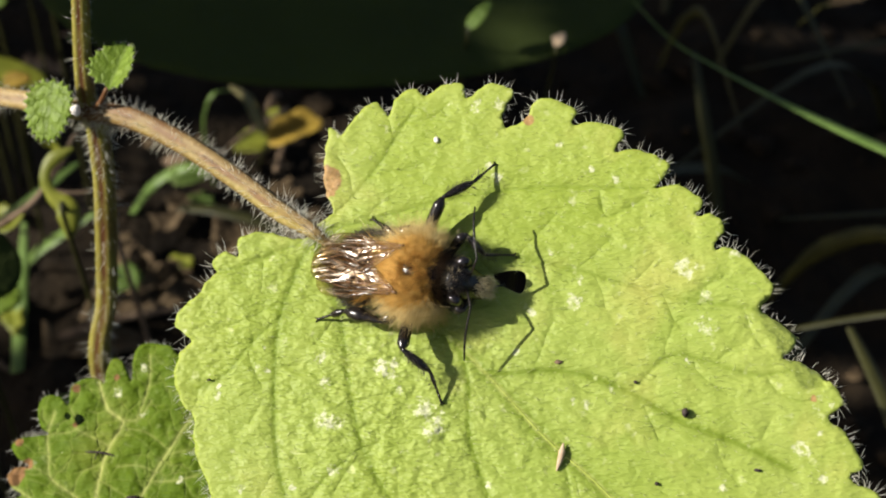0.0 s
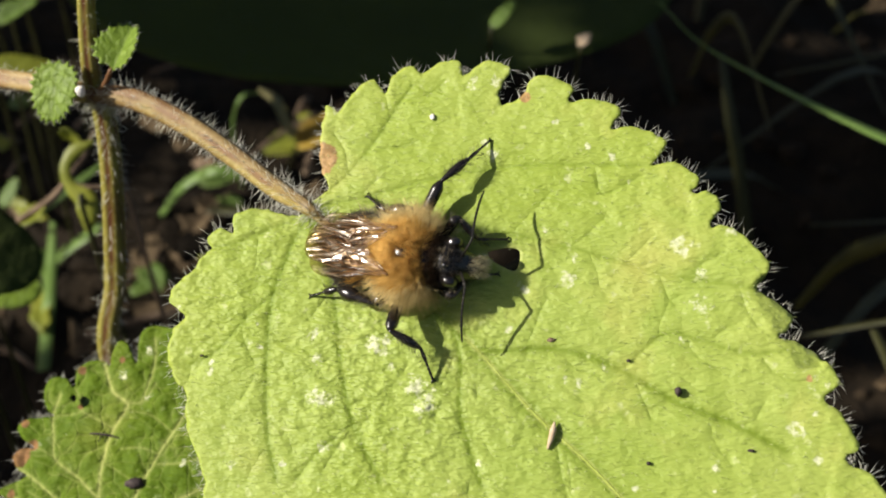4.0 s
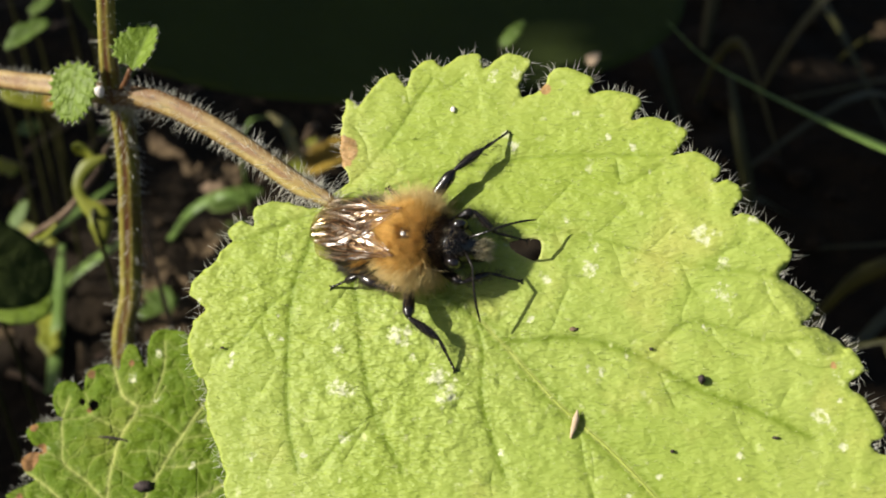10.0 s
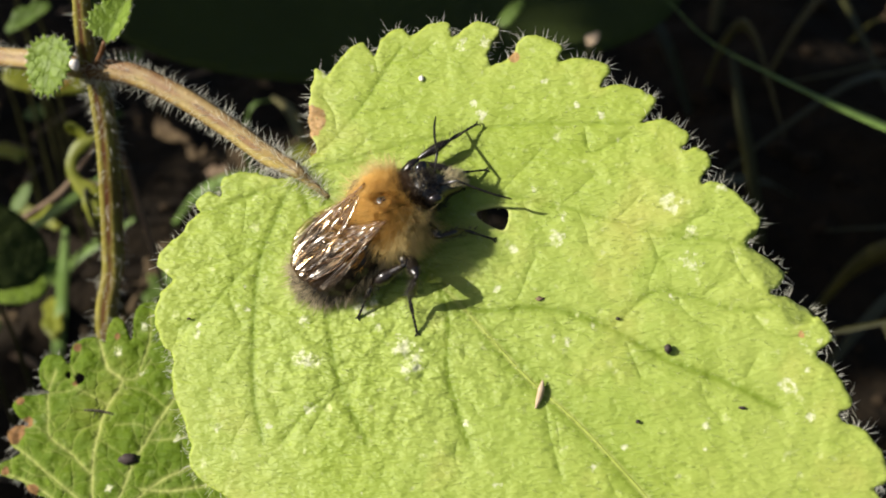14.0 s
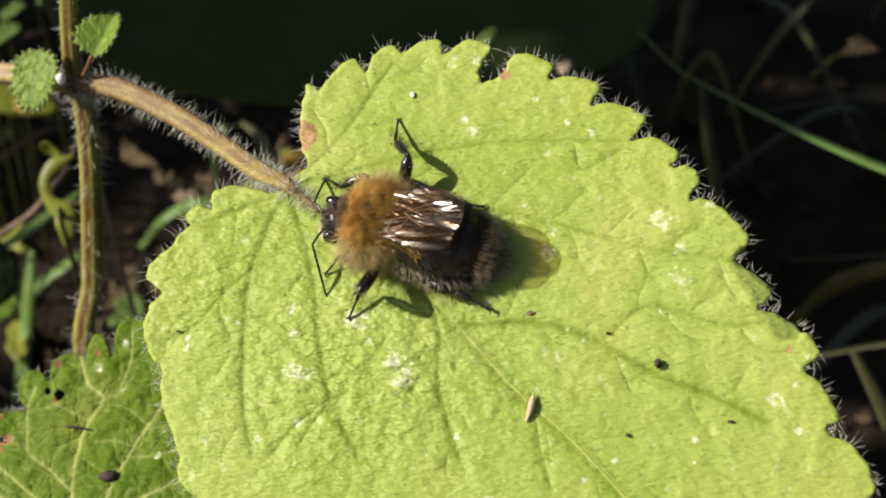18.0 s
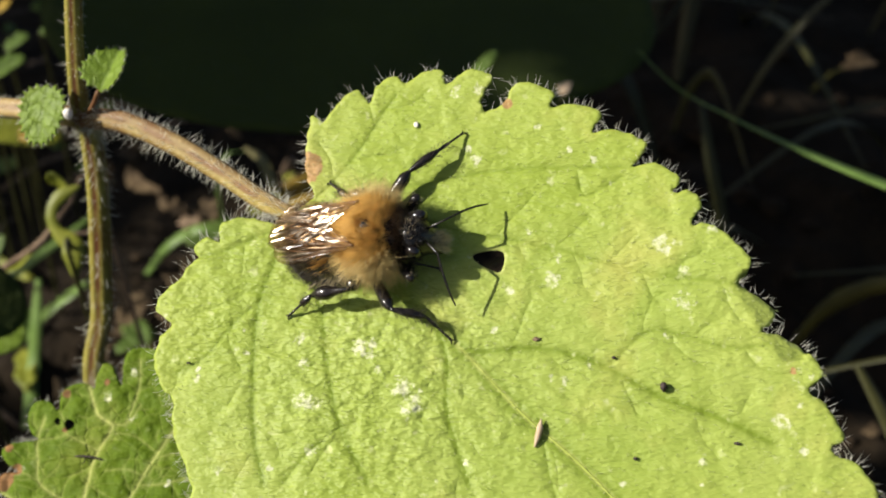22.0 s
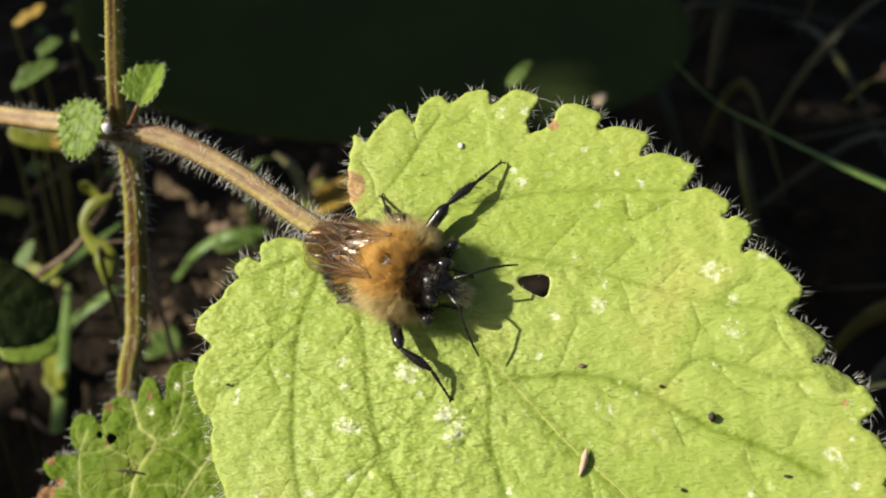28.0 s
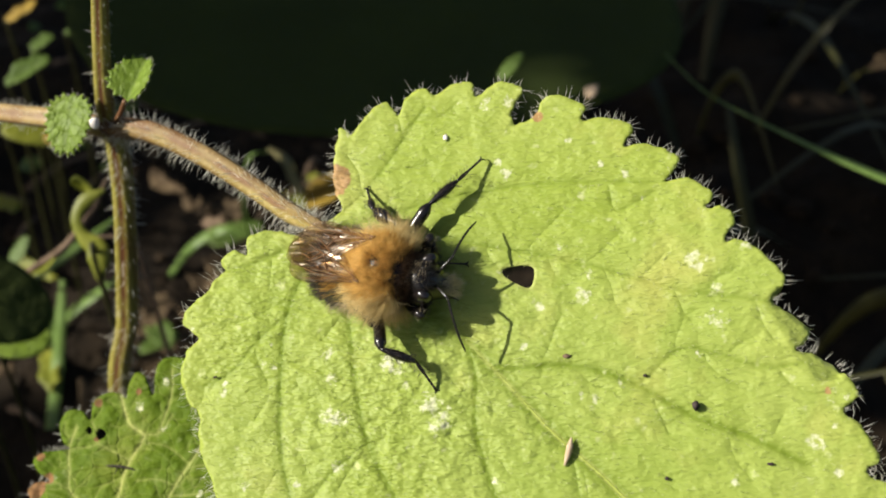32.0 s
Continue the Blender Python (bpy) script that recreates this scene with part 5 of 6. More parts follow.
fur(ab_geo, "black_fur", M_FUR_BLACK, abdomen, 6500, 0.75, lambda p, n: (0.4 + 0.6 * (seg(p) > 0.5)) * np.clip((-1.2 - p[:, 0]) * 0.8, 0.1, 1), (-0.9, 0, 0), AB0, 0.024, label="short black fur in bands")
fur(ab_geo, "edge_fur", M_FUR_GREY, abdomen, 5200, 1.25, lambda p, n: np.clip(0.45 - n[:, 2] * 1.3, 0, 1) + 0.9 * (p[:, 0] < -5.3) * (seg(p) < 0.7), (-0.7, 0, 0.1), AB0, 0.022, curl=0.45, label="greyish buff hair along the sides and tip")
fur(ab_geo, "front_fur", M_FUR_ORANGE, abdomen, 5000, 0.85, lambda p, n: np.clip((p[:, 0] + 2.3) * 0.9, 0, 1) * np.clip((n[:, 2] - 0.55) * 4, 0, 1), (-0.7, 0, 0.1), AB0, 0.024, label="ginger hair over the first rings")

HD0 = pose(1.5 * MM, 0, -0.15 * MM)
head_geo = lathe([(-0.1, 0.7, 0.7, 0), (0.25, 1.2, 1.2, 0), (0.85, 1.5, 1.35, 0), (1.5, 1.3, 1.15, -0.1), (2.2, 0.9, 0.85, -0.3), (2.9, 0.72, 0.6, -0.55), (3.25, 0.35, 0.3, -0.7)], 26, 30)
head = part("head", head_geo, M_CHITIN, bee, "black head with a pale-haired face", HD0)
for side in (1, -1):
    e = HD0 @ pose(0.95 * MM, side * 1.02 * MM, 0.2 * MM, side * -14, 25, side * 14)
    part("eye", blob((0, 0, 0), (0.70, 0.52, 1.12), 22, 16), M_EYE, head, "glossy black compound eye", e)
    part("mandible", tube([(2.4, side * 0.4, -0.6), (2.9, side * 0.36, -0.8), (3.2, side * 0.08, -0.95)], [0.2, 0.22, 0.08], 8, 10), M_CHITIN, head, "small dark jaw", HD0)
for k in range(3):
    part("ocellus", blob((0.75 + (0.28 if k == 1 else 0), (k - 1) * 0.36, 1.42), (0.13, 0.13, 0.1), 10, 8), M_EYE, head, "tiny shiny eyelet", HD0)
part("tongue", tube([(2.6, 0, -0.8), (3.1, 0, -1.3), (3.2, 0, -2.1)], [0.2, 0.18, 0.08], 8, 10), M_CHITIN, head, "folded dark tongue", HD0)
fur(head_geo, "face_fur", M_FUR_FACE, head, 2300, 0.62, lambda p, n: np.clip((p[:, 0] - 2.0) * 1.6, 0, 1) * (np.abs(p[:, 1]) < 0.6) * (n[:, 2] > -0.1), (0.75, 0, 0.35), HD0, 0.020, label="pale yellowish face hair")
fur(head_geo, "crown_fur", M_FUR_BLACK, head, 1400, 0.42, lambda p, n: (p[:, 0] < 1.7) * (n[:, 2] > -0.6) * np.where(np.abs(p[:, 1]) < 0.75, 1.0, 0.35), (0.2, 0, 0.2), HD0, 0.024, label="black crown hair")
fur(head_geo, "cheek_fur", M_FUR_GREY, head, 500, 0.6, lambda p, n: (p[:, 0] < 1.0) * (np.abs(p[:, 1]) < 0.7) * (n[:, 2] > 0.3) * 0.6, (0.1, 0, 0.3), HD0, 0.022, label="a few greyish hairs on the crown")

SCAPE, FLAG = 1.4, 3.6
antennae = {}
for key, side in (("L", 1), ("R", -1)):
    m_ = HD0 @ pose(1.75 * MM, side * 0.42 * MM, 0.75 * MM)
    sc = part("antenna_base", tube([(0, 0, 0), (SCAPE * 0.5, 0, 0.06), (SCAPE, 0, 0)], [0.09, 0.085, 0.08], 8, 8), M_CHITIN, head, "first long joint of the antenna", m_)
    beads = tube([(0, 0, 0), (FLAG * 0.35, side * 0.06, 0.03), (FLAG * 0.7, side * 0.02, 0.0), (FLAG, side * -0.12, -0.10)], [0.075, 0.085, 0.085, 0.08, 0.05], 8, 45)
    k_ = 1 + 0.10 * np.sin(np.repeat(np.arange(45), 8) * 2 * np.pi / 4)
    beads[0][:, 1:] *= k_[:, None]
    fl = part("antenna_whip", beads, M_CHITIN, head, "jointed black antenna", m_ @ pose(SCAPE * MM, 0, 0))
    antennae[key] = (sc, fl, m_)

WL, WW = 7.3, 2.4


def wing(name, side, length, width, root, label, veins):
    """A clear wing from its root back along -x, with its veins."""
    m_ = root
    edge = spline([(0, 0.1), (-length * 0.25, 0.42 * 0.25 * width), (-length * 0.6, 0.30 * width), (-length * 0.9, 0.22 * width), (-length, -0.22 * width), (-length * 0.93, -0.60 * width), (-length * 0.72, -0.80 * width),
                   (-length * 0.45, -0.66 * width), (-length * 0.2, -0.34 * width), (-0.1, -0.12)], 90)
    edge[:, 1] *= side
    wave = lambda s, r: 0.06 * np.sin(s * 1.3 + r * 1.1) + 0.05 * np.sin(r * 5.0 + s * 0.6) - 0.018 * r**2
    v, f, _ = blade(edge, 0.22, [], wave, thick=0.015, quilt=0.0, groove=0, seed=4)
    ob = part(name, (v, f), M_WING, bee, label, m_)
    for line in veins:
        c = np.array([(-length * a, side * width * b, 0.0) for a, b in line])
        c[:, 2] = wave(c[:, 0], c[:, 1]) + 0.04
        part("vein", tube(c, [0.045, 0.035, 0.022], 6, 14), M_WINGVEIN, ob, "", m_)
    return ob


FORE = [[(0, 0), (0.25, 0.09), (0.6, 0.29), (0.9, 0.2)], [(0, -0.02), (0.3, 0.0), (0.62, 0.2)], [(0.05, -0.05), (0.3, -0.2), (0.55, -0.3), (0.75, -0.36)], [(0.3, 0.0), (0.36, -0.2), (0.4, -0.3)],
        [(0.42, 0.07), (0.47, -0.1), (0.52, -0.28)], [(0.5, 0.12), (0.65, 0.0), (0.8, -0.05), (0.84, 0.1)], [(0.55, -0.3), (0.62, -0.15), (0.65, 0.0)], [(0.08, -0.06), (0.3, -0.36), (0.45, -0.55)], [(0.45, -0.4), (0.6, -0.55), (0.7, -0.62)]]
HIND = [[(0, 0), (0.3, 0.05), (0.7, 0.2)], [(0.05, -0.05), (0.35, -0.2), (0.7, -0.3)], [(0.3, -0.18), (0.45, -0.35), (0.6, -0.55)]]
wings = []
for side in (1, -1):
    r0 = pose(-0.2 * MM, side * 1.55 * MM, 2.15 * MM, side * -8, -4, side * 10.5)
    wings.append((wing("forewing", side, WL, WW, r0, "smoky brown transparent forewing with shining creases", FORE), r0, side))
    r1 = pose(-0.8 * MM, side * 1.6 * MM, 1.98 * MM, side * -9, -5, side * 2)
    wings.append((wing("hindwing", side, 6.2, 2.3, r1, "small transparent hindwing", HIND), r1, side))

# legs: hip, lengths of thigh, shin and foot
LEGS = {}
for key, side in (("L", 1), ("R", -1)):
    for pos, hx, hy, hz, a, b, c, thick in (("F", 0.9, 1.3, -1.5, 2.4, 2.1, 2.1, 0.30), ("M", -1.1, 1.8, -1.6, 3.9, 2.4, 2.3, 0.35), ("H", -1.5, 1.8, -1.4, 2.2, 2.9, 2.5, 0.37)):
        thigh = part("thigh", join(blob((0, 0, 0), (thick * 0.9, thick * 0.8, thick * 0.8), 10, 8), tube([(0, 0, 0), (a * 0.35, 0, 0.05), (a * 0.8, 0, 0.03), (a, 0, 0)], [thick * 0.6, thick * 0.95, thick * 1.15, thick * 1.2, thick * 0.5], 12, 18)), M_CHITIN, bee, "shiny black thigh", I4)
        flat = tube([(0, 0, 0), (b * 0.5, 0, 0.03), (b, 0, 0)], [thick * 0.36, thick * 0.62, thick * 0.8, thick * (0.88 if pos != "H" else 1.35), thick * (0.72 if pos != "H" else 1.2), thick * 0.36], 12, 20)
        shin = part("shin", flat, M_CHITIN, bee, "bristly black shin", I4)
        tarsus = [tube([(0, 0, 0), (c * 0.22, 0, 0), (c * 0.42, 0, 0)], [thick * 0.30, thick * (0.42 if pos != "H" else 0.75), thick * (0.32 if pos != "H" else 0.6)], 10, 8)]
        for k in range(4):
            x0 = c * (0.42 + 0.14 * k)
            tarsus.append(tube([(x0, 0, 0), (x0 + c * 0.09, 0, 0.02), (x0 + c * 0.14, 0, 0)], [thick * 0.20, thick * 0.29, thick * 0.20], 8, 6))
        for s2 in (1, -1):
            tarsus.append(tube([(c * 0.97, 0, 0), (c * 1.04, s2 * 0.14, 0.02), (c * 1.07, s2 * 0.22, -0.16)], [0.06, 0.05, 0.02], 6, 6))
        foot = part("foot", join(*tarsus), M_CHITIN, bee, "jointed black foot with claws", I4)
        for ob, ln, cnt in ((thigh, a, 70), (shin, b, 170), (foot, c * 0.5, 60)):
            xs, an = rng.uniform(0.1, 0.95, cnt) * ln, rng.uniform(0, 6.283, cnt)
            out = np.stack([np.zeros(cnt), np.cos(an), np.sin(an)], 1)
            part("bristles", hairs(out * thick * 0.8 + np.stack([xs, 0 * xs, 0 * xs], 1), out + (0.7, 0, 0), rng.uniform(0.2, 0.5, cnt), 0.022), M_FUR_BLACK if ob is not thigh else M_FUR_GREY, ob, "", WORLD[ob], kind="stuff")
        LEGS[key + pos] = (thigh, shin, foot, Vector((hx, side * hy, hz)), (a, b, c), side)


# ---- what moves ----
# seconds; place on the leaf's frame in mm; heading, nose up and side tilt in degrees; height of the thorax in mm
BEE = [
    (0, -1.04, -2.23, -8.1, 14, 5, 2.40),
    (1, -0.56, -2.60, -10.4, 14, 5, 2.40),
    (2, -1.00, -2.66, -11.4, 14, 5, 2.40),
    (2.5, -1.00, -2.65, -11.2, 14, 5, 2.40),
    (4.5, -0.97, -2.71, -9.6, 14, 5, 2.40),
    (5, -1.16, -2.75, -9.1, 14, 5, 2.40),
    (6, -1.11, -2.29, -11.7, 14, 5, 2.40),
    (7, -1.07, -2.38, -14.5, 14, 5, 2.40),
    (7.5, -1.11, -2.30, -13.4, 14, 5, 2.40),
    (8, -1.13, -2.19, -11.7, 14, 5, 2.40),
    (9, -1.05, -2.44, -13.6, 14, 5, 2.40),
    (9.5, -1.31, -1.71, -3.3, 14, 5, 2.40),
    (10, -2.11, -2.21, -9.1, 14, 5, 2.40),
    (10.5, -1.47, -2.43, -9.0, 14, 5, 2.40),
    (11, -1.69, -1.86, 5.7, 14, 5, 2.40),
    (11.3, -1.67, -2.47, -5.6, 14, 5, 2.40),
    (11.6, -1.88, -2.57, -22.2, 10, 5, 2.20),
    (12, -1.73, -3.19, -28.8, 10, 5, 2.20),
    (12.3, -2.45, -2.68, -18.1, 10, 5, 2.20),
    (12.6, -2.23, -2.40, 2.8, 10, 5, 2.20),
    (13, -1.62, -2.30, 9.3, 10, 5, 2.20),
    (13.3, -2.59, -2.66, -8.9, 10, 5, 2.20),
    (13.6, -2.25, -3.04, -16.9, 10, 5, 2.20),
    (13.9, -1.19, -1.95, 19.7, 12, -4, 2.30),
    (14, -1.41, -2.15, 34.7, 11, -7, 2.30),
    (14.1, -1.56, -2.38, 49.4, 10, -10, 2.30),
    (14.3, -1.64, -1.79, 68.2, 8, -10, 2.30),
    (14.5, -2.84, -2.40, 86.4, 6, -8, 2.30),
    (15.5, -3.28, -1.65, 132.8, 5, 2, 2.30),
    (16.5, -3.02, -1.51, 168.7, 4, 8, 2.30),
    (17, -2.57, -2.35, 166.4, 4, 8, 2.30),
    (17.6, -2.57, -1.80, 154.7, 4, 8, 2.30),
    (18, -2.34, -2.01, 166.9, 4, 8, 2.30),
    (18.3, -2.56, -2.21, 153.0, 4, 8, 2.30),
    (18.6, -1.96, -0.78, 113.5, 4, 0, 2.30),
    (18.8, -1.94, -0.53, 90.0, 5, -12, 2.30),
    (19, -2.60, -0.05, 86.5, 5, -12, 2.30),
    (19.2, -2.08, -0.69, 65.2, 6, -12, 2.30),
    (19.4, -1.81, -1.08, 50.3, 8, -12, 2.30),
    (19.6, -1.93, -1.18, 41.6, 10, -8, 2.30),
    (19.8, -3.38, -0.21, 13.5, 14, -3, 2.50),
    (20, -3.36, 0.48, 3.7, 14, -3, 2.50),
    (20.3, -2.74, 0.73, 12.8, 14, -3, 2.50),
    (20.6, -2.48, 0.25, 2.9, 14, -3, 2.50),
    (21, -2.44, -1.02, -12.6, 14, -3, 2.50),
    (21.5, -2.37, -0.72, 11.0, 14, -3, 2.50),
    (22, -2.50, -0.99, -1.3, 14, -3, 2.50),
    (22.5, -2.45, -0.75, -3.3, 14, -3, 2.50),
    (23, -3.18, -0.16, 5.6, 20, -7, 2.50),
    (24, -3.69, -0.73, 1.6, 20, -7, 2.50),
    (25, -4.09, -0.89, -6.8, 20, -7, 2.50),
    (25.5, -4.33, -0.96, -7.3, 20, -7, 2.50),
    (27.5, -2.92, -1.59, -12.5, 17, 0, 2.50),
    (28, -3.65, -1.88, -21.7, 17, 0, 2.50),
    (28.5, -2.61, -2.10, -18.8, 17, 0, 2.50),
    (29, -3.31, -2.29, -20.7, 17, 0, 2.50),
    (30, -3.19, -1.94, -18.0, 17, 0, 2.50),
    (31, -4.00, -2.39, -15.4, 17, 0, 2.50),
    (32, -3.52, -2.52, -16.9, 17, 0, 2.50),
]
# where each foot stands on the leaf, in mm
FEET = {
    "LM": ((0, 3.3, 5.8, 0.2), (13, 3.2, 6.0, 0.2), (13.9, 3.3, 6.0, 0.2), (14.2, 4.3, 1.5, 0.1), (14.5, 3.3, 3.1, 0.1), (15.5, -4.0, -8.1, -0.0), (16.5, -5.8, -7.1, -0.0), (17, -3.8, -8.3, -0.0), (18.3, -4.0, -7.8, -0.0), (18.6, -5.0, -4.3, 0.0), (18.9, -7.8, -1.8, 0.0), (19.4, -6.6, -1.8, 0.0), (19.7, -1.0, 6.6, 0.1), (20, 0.4, 7.6, 0.2), (20.3, 0.9, 7.9, 0.2), (20.8, 3.0, 8.3, 0.3), (22, 2.9, 7.1, 0.2), (25.5, 2.9, 7.1, 0.2), (27.5, 2.9, 7.0, 0.2), (32, 2.9, 7.0, 0.2)),
    "RM": ((0, 0.3, -10.2, 0.0), (12, 0.3, -10.2, 0.0), (12.3, -2.7, -7.0, 0.0), (12.6, -1.6, -9.3, 0.0), (13, 2.8, -10.4, 0.0), (13.6, 0.9, -9.3, 0.0), (13.9, 0.8, -9.7, 0.0), (14.2, -1.4, -9.9, 0.0), (14.5, 0.2, -8.1, 0.0), (15.5, -0.8, 0.7, 0.0), (16.5, -2.5, 5.1, 0.0), (17, -3.4, 4.2, 0.0), (18.3, -1.1, 6.3, 0.1), (18.6, 4.2, -0.4, 0.1), (19, 4.9, -4.9, 0.0), (19.3, 2.4, -6.9, 0.0), (19.6, 4.0, -7.9, 0.0), (20, 1.2, -7.0, 0.0), (20.6, 0.4, -6.3, 0.0), (21.2, 3.4, -7.0, 0.0), (22, 2.3, -7.5, 0.0), (25.5, 2.3, -7.5, 0.0), (27.5, -0.5, -9.7, 0.0), (32, -0.5, -9.7, 0.0)),
    "RH": ((0, -8.3, -4.8, -0.0), (12.6, -8.3, -4.8, -0.0), (13.3, -6.7, -6.6, -0.0), (13.9, -4.5, -8.6, -0.0), (14.5, -0.9, -9.6, 0.0), (15.5, 3.6, -3.9, 0.0), (16.5, 4.0, -1.6, 0.0), (18.3, 4.6, -0.1, 0.1), (18.6, 4.3, -2.0, 0.0), (19, 3.1, -6.2, 0.0), (19.4, 0.5, -7.8, 0.0), (19.6, -4.2, -8.7, -0.0), (19.8, -3.9, -8.8, -0.0), (20, -8.1, -5.4, -0.0), (21, -8.9, -5.5, -0.0), (22, -8.8, -5.8, -0.0), (25.5, -8.8, -5.8, -0.0), (27.5, -8.4, -3.2, 0.0), (32, -8.4, -3.2, 0.0)),
    "LH": ((0, -4.9, 2.1, 0.0), (13.3, -4.9, 2.1, 0.0), (13.9, -6.4, -3.3, 0.0), (14.5, -8.2, -8.2, -0.0), (15.5, -1.4, -12.5, -0.0), (16.5, 2.2, -8.1, 0.0), (17, 5.7, -8.5, 0.0), (18, 6.2, -7.8, 0.0), (18.4, 2.8, -9.2, 0.0), (18.7, -5.8, -5.1, 0.0), (19, -8.3, -3.3, 0.0), (19.5, -7.9, -0.6, 0.0), (20, -5.8, 1.7, 0.0), (21, -6.6, 3.6, 0.0), (25.5, -6.6, 3.5, 0.0), (27.5, -6.0, 4.1, 0.0), (32, -6.0, 4.1, 0.0)),
    "LF": ((0, 4.8, -0.4, 0.1), (13.6, 4.5, -2.0, 0.0), (14.1, 3.9, 1.9, 0.1), (14.5, -4.9, 3.6, 0.0), (15.5, -7.6, -2.0, 0.0), (16.5, -6.4, -6.3, -0.0), (17, -5.4, -5.7, 0.0), (18.3, -5.9, -4.7, 0.0), (18.7, -7.0, 0.9, 0.0), (19, -2.8, 5.9, 0.0), (19.4, 0.7, 5.5, 0.1), (20, 1.9, 4.3, 0.1), (21, 0.9, 0.3, 0.0), (25.5, 0.2, 0.2, 0.0), (27.5, 0.4, -1.5, 0.0), (32, 1.1, -1.3, 0.0)),
    "RF": ((0, 4.1, -2.4, 0.0), (13.6, 4.4, -5.0, 0.0), (14.1, 4.8, -3.2, 0.0), (14.5, 2.5, 3.1, 0.1), (15.5, -1.8, 4.7, 0.0), (16.5, -6.5, 1.9, 0.0), (18.3, -6.4, 1.7, 0.0), (18.7, 2.2, 2.7, 0.1), (19, 3.1, 3.3, 0.1), (19.4, 5.2, -1.7, 0.0), (20, 4.1, -3.2, 0.0), (21, 1.4, -2.8, 0.0), (25.5, 0.7, -2.0, 0.0), (27.5, -0.3, -3.8, 0.0), (32, 0.5, -3.6, 0.0)),
}
# head: seconds, turn to its left, nod down, then turn and rise of the left and right antenna
HEAD = [
    (0, -6, 22, 108, -16, -86, -20),
    (1, -9, 22, 103, -17, -86, -20),
    (2, -4, 22, 98, -17, -87, -20),
    (4.5, 4, 22, 86, -19, -88, -20),
    (5, 6, 22, 84, -19, -85, -20),
    (6, 4, 22, 79, -19, -78, -20),
    (7, 0, 22, 74, -19, -83, -20),
    (7.5, 9, 22, 72, -19, -85, -20),
    (8, 18, 22, 75, -19, -45, -23),
    (9, 0, 22, 68, -21, -48, -23),
    (9.5, 7, 22, 62, -21, -38, -23),
    (10, 0, 22, 30, -21, -75, -23),
    (11, 21, 22, 70, -21, -32, -23),
    (12, -13, 22, 45, -21, -50, -23),
    (13, -14, 22, 70, -21, -35, -23),
    (14, -6, 18, 75, -21, -38, -23),
    (14.1, -5, 18, 75, -21, -38, -23),
    (14.5, -7, 18, 70, -21, -40, -23),
    (16.5, 9, 48, 97, -31, -95, -25),
    (17, 11, 48, 97, -31, -95, -25),
    (18, 15, 48, 75, -31, -75, -25),
    (19, -30, 20, 45, -26, -60, -25),
    (19.6, -20, 26, 50, -21, -50, -23),
    (20, -20, 27, 59, -21, -42, -23),
    (20.3, -11, 28, 66, -21, -36, -23),
    (21, 1, 28, 40, -21, -50, -23),
    (22, -4, 30, 40, -21, -60, -23),
    (23, -6, 10, 60, -11, -80, -23),
    (24, 6, 20, 95, -14, -70, -23),
    (25, 10, 28, 85, -16, -60, -23),
    (27.5, 4, 32, 35, -21, -40, -23),
    (28, 4, 32, 40, -21, -45, -23),
    (29, 7, 32, 44, -21, -45, -23),
    (30, 9, 32, 48, -21, -45, -23),
    (31, 16, 32, 60, -21, -52, -23),
    (32, 11, 32, 72, -21, -60, -23),
]
# seconds, wing spread, droop of the abdomen, lift of the wings, in degrees
TAIL = [(0, 0, 22, 0), (11, 0, 20, 0), (12, 2, 10, 0), (13, 3, 6, 0), (13.9, 4, 5, 0), (14.5, 5, 4, 0), (15.5, 2, 5, 12), (16.5, 0, 6, 22), (18.3, 0, 6, 22), (19, 4, 4, 0), (19.6, 6, 6, 0), (20, 2, 10, 0), (21, 0, 16, 0), (23, 0, 26, 0), (25.5, 0, 26, 0), (27.5, 0, 24, 0), (32, 0, 24, 0)]


# sway of the lower leaf: seconds, mm to the right and up
SWAY = [(0, -0.18, 0.04), (1, -0.03, 0), (5, 0.05, 0), (7, -0.09, -0.09), (9, -0.27, -0.09), (10, -0.56, -0.16), (11, -0.62, -0.23), (12, -0.25, -0.14), (13, -0.02, -0.05), (14, 0.11, -0.02), (17, 0.25, 0.05),
        (18, 0.07, -0.09), (19, 0, 0), (20, -0.14, -0.11), (21, -0.07, 0.02), (23, -0.07, 0.05), (25, -0.05, 0.12), (28, 0.50, 0.27), (29, 0.30, 0.18), (30, 0.69, 0.43), (31, 0.36, 0.07), (32, 0.43, 0.11)]


def between(rows, t):
    """Values at a time, eased a little from row to row."""
    a = np.array(rows, float)
    return np.array([np.interp(t, a[:, 0], a[:, k]) for k in range(1, a.shape[1])])


def aim(origin, way, up):
    """A pose with x along a way and z near up; origin in mm."""
    return frame_from(Vector(origin) * MM, way, up)


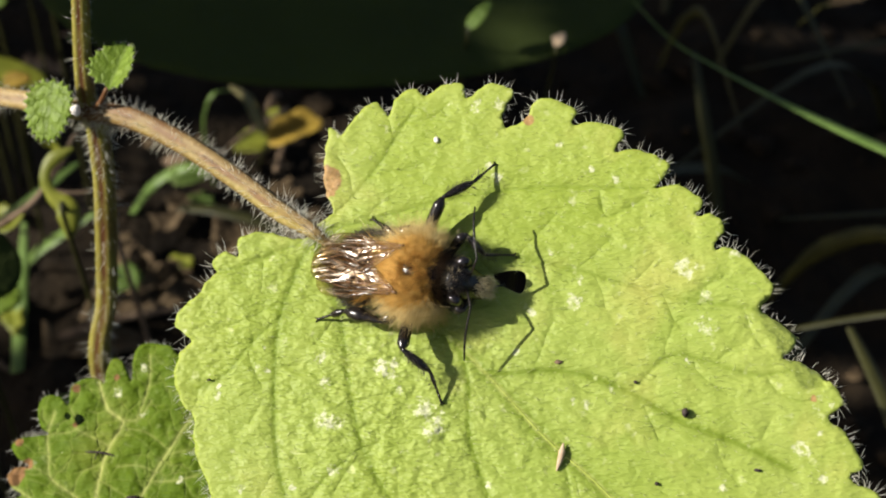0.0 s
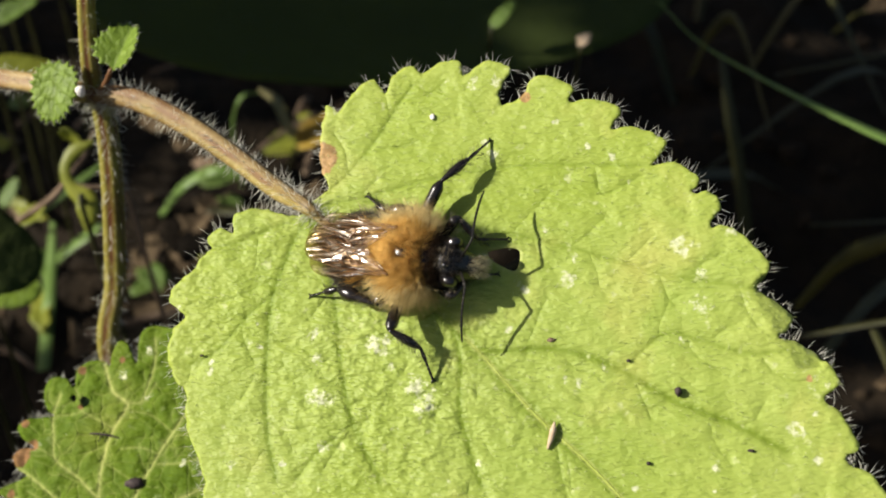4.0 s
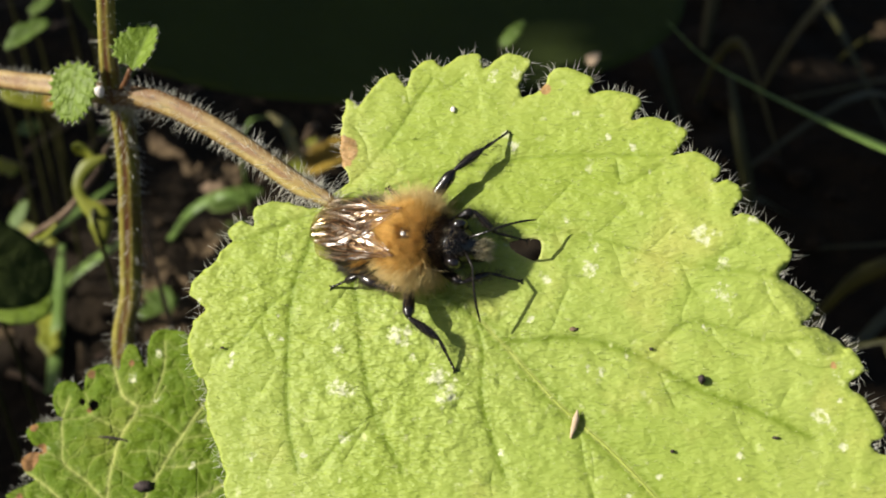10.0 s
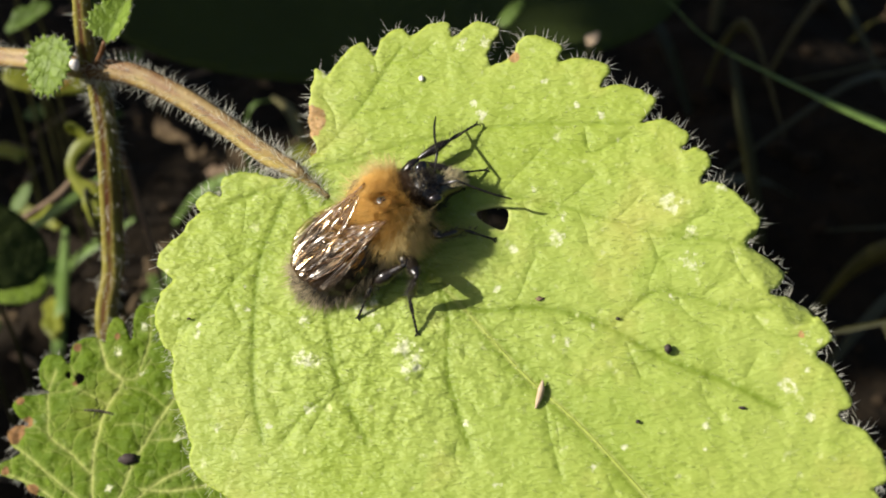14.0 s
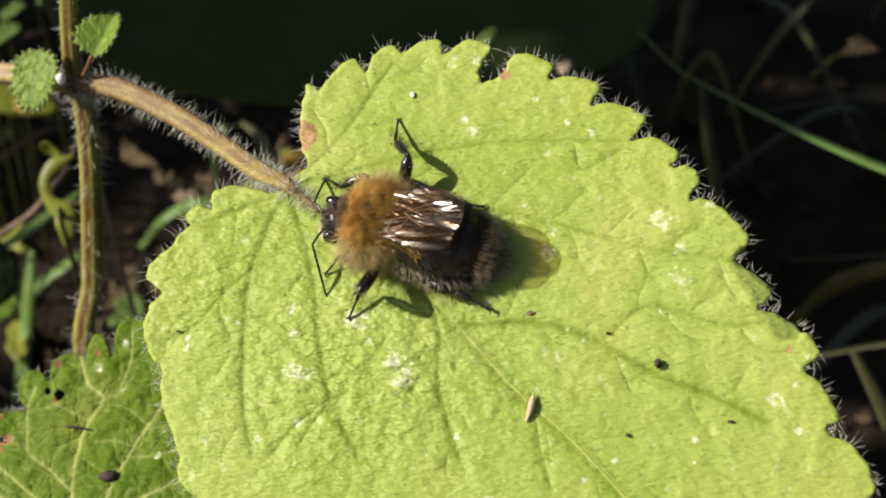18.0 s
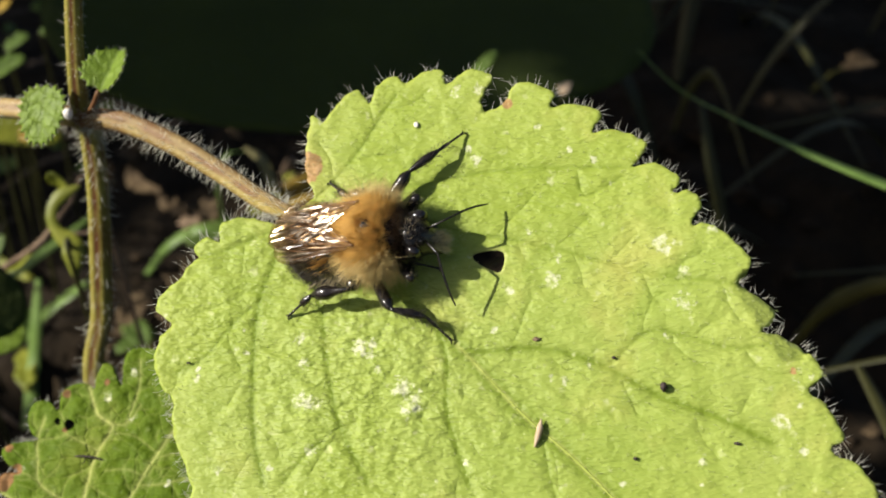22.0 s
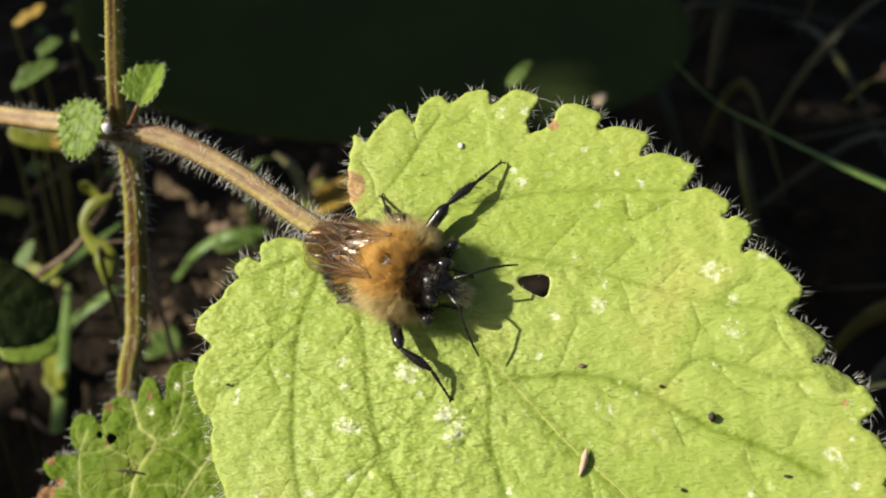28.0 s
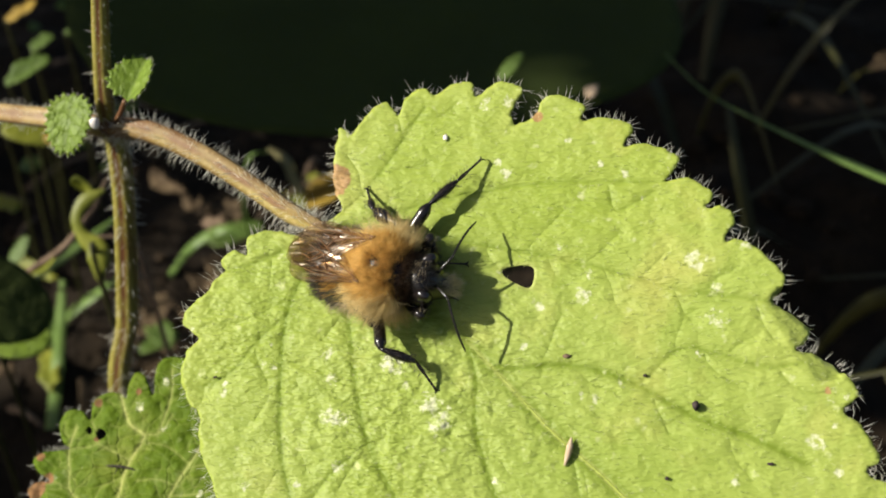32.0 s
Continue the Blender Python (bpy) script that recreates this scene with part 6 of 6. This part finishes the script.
def motions():
    for ob in [low_leaf] + ON_LOW:
        inv = WORLD[ob.parent].inverted() if ob.parent else Matrix()
        walk(ob, [(t, inv @ Matrix.Translation(view_way(x, y, 0)) @ WORLD[ob]) for t, x, y in SWAY])
    times = sorted({round(0.25 * k, 2) for k in range(129)} | {round(row[0], 2) for row in BEE})
    rows = {ob: [] for ob in [bee, head, abdomen] + [w_[0] for w_ in wings] + [o for l in LEGS.values() for o in l[:3]] + [o for a in antennae.values() for o in a[:2]]}
    for t in times:
        u, v, turn, nose, tilt, high = between(BEE, t)
        m = LEAF @ pose(u * MM, v * MM, high * MM, 0, 0, turn) @ pose(0, 0, 0, 0, -nose, 0) @ pose(0, 0, 0, tilt, 0, 0)
        rows[bee].append((t, m))
        yaw, nod, ly, lp, ry, rp = between(HEAD, t)
        rows[head].append((t, HD0 @ pose(0, 0, 0, 0, 0, yaw) @ pose(0, 0, 0, 0, nod, 0)))
        for key, ay, ap in (("L", ly, lp), ("R", ry, rp)):
            sc, fl, m0 = antennae[key]
            base = HD0.inverted() @ m0
            first = base @ pose(0, 0, 0, 0, -min(60, ap + 50), 0.75 * ay)
            rows[sc].append((t, first))
            rows[fl].append((t, Matrix.Translation(first @ Vector((SCAPE * MM, 0, 0))) @ pose(0, 0, 0, 0, -ap, ay)))
        spread, droop, lift = between(TAIL, t)
        rows[abdomen].append((t, AB0 @ pose(0, 0, 0, 0, -droop, 0)))
        hinge = AB0 @ pose(0, 0, 0, 0, lift - droop * 0.15, 0) @ AB0.inverted()
        for w_, r0, side in wings:
            rows[w_].append((t, hinge @ r0 @ pose(0, 0, 0, 0, 0, side * -spread)))
        back = m.inverted()
        for key, (thigh, shin, foot, hip, (a, b, c), side) in LEGS.items():
            fx, fy, fh = between(FEET[key], t)
            f = (back @ (LEAF @ (Vector((fx, fy, fh + 0.15)) * MM))) / MM
            up = (back.to_3x3() @ LEAF.to_3x3() @ Vector((0, 0, 1))).normalized()
            inw = hip - f
            inw = (inw - up * inw.dot(up)).normalized()
            ankle = f + inw * c * 0.86 + up * c * 0.50
            d = ankle - hip
            far_ = d.length
            reach = min(max(far_, abs(a - b) + 0.3), (a + b) * 0.985)
            d.normalize()
            ankle = hip + d * reach
            pole = up * 0.6 + Vector((0, side * 0.75, 0))
            pole = (pole - d * pole.dot(d)).normalized()
            k = (a * a + reach * reach - b * b) / (2 * reach)
            knee = hip + d * k + pole * math.sqrt(max(0.01, a * a - k * k))
            toe = f - ankle
            rows[thigh].append((t, aim(hip, knee - hip, up)))
            rows[shin].append((t, aim(knee, ankle - knee, up)))
            rows[foot].append((t, aim(ankle, toe, up)))
    for ob, r in rows.items():
        walk(ob, r)


motions()
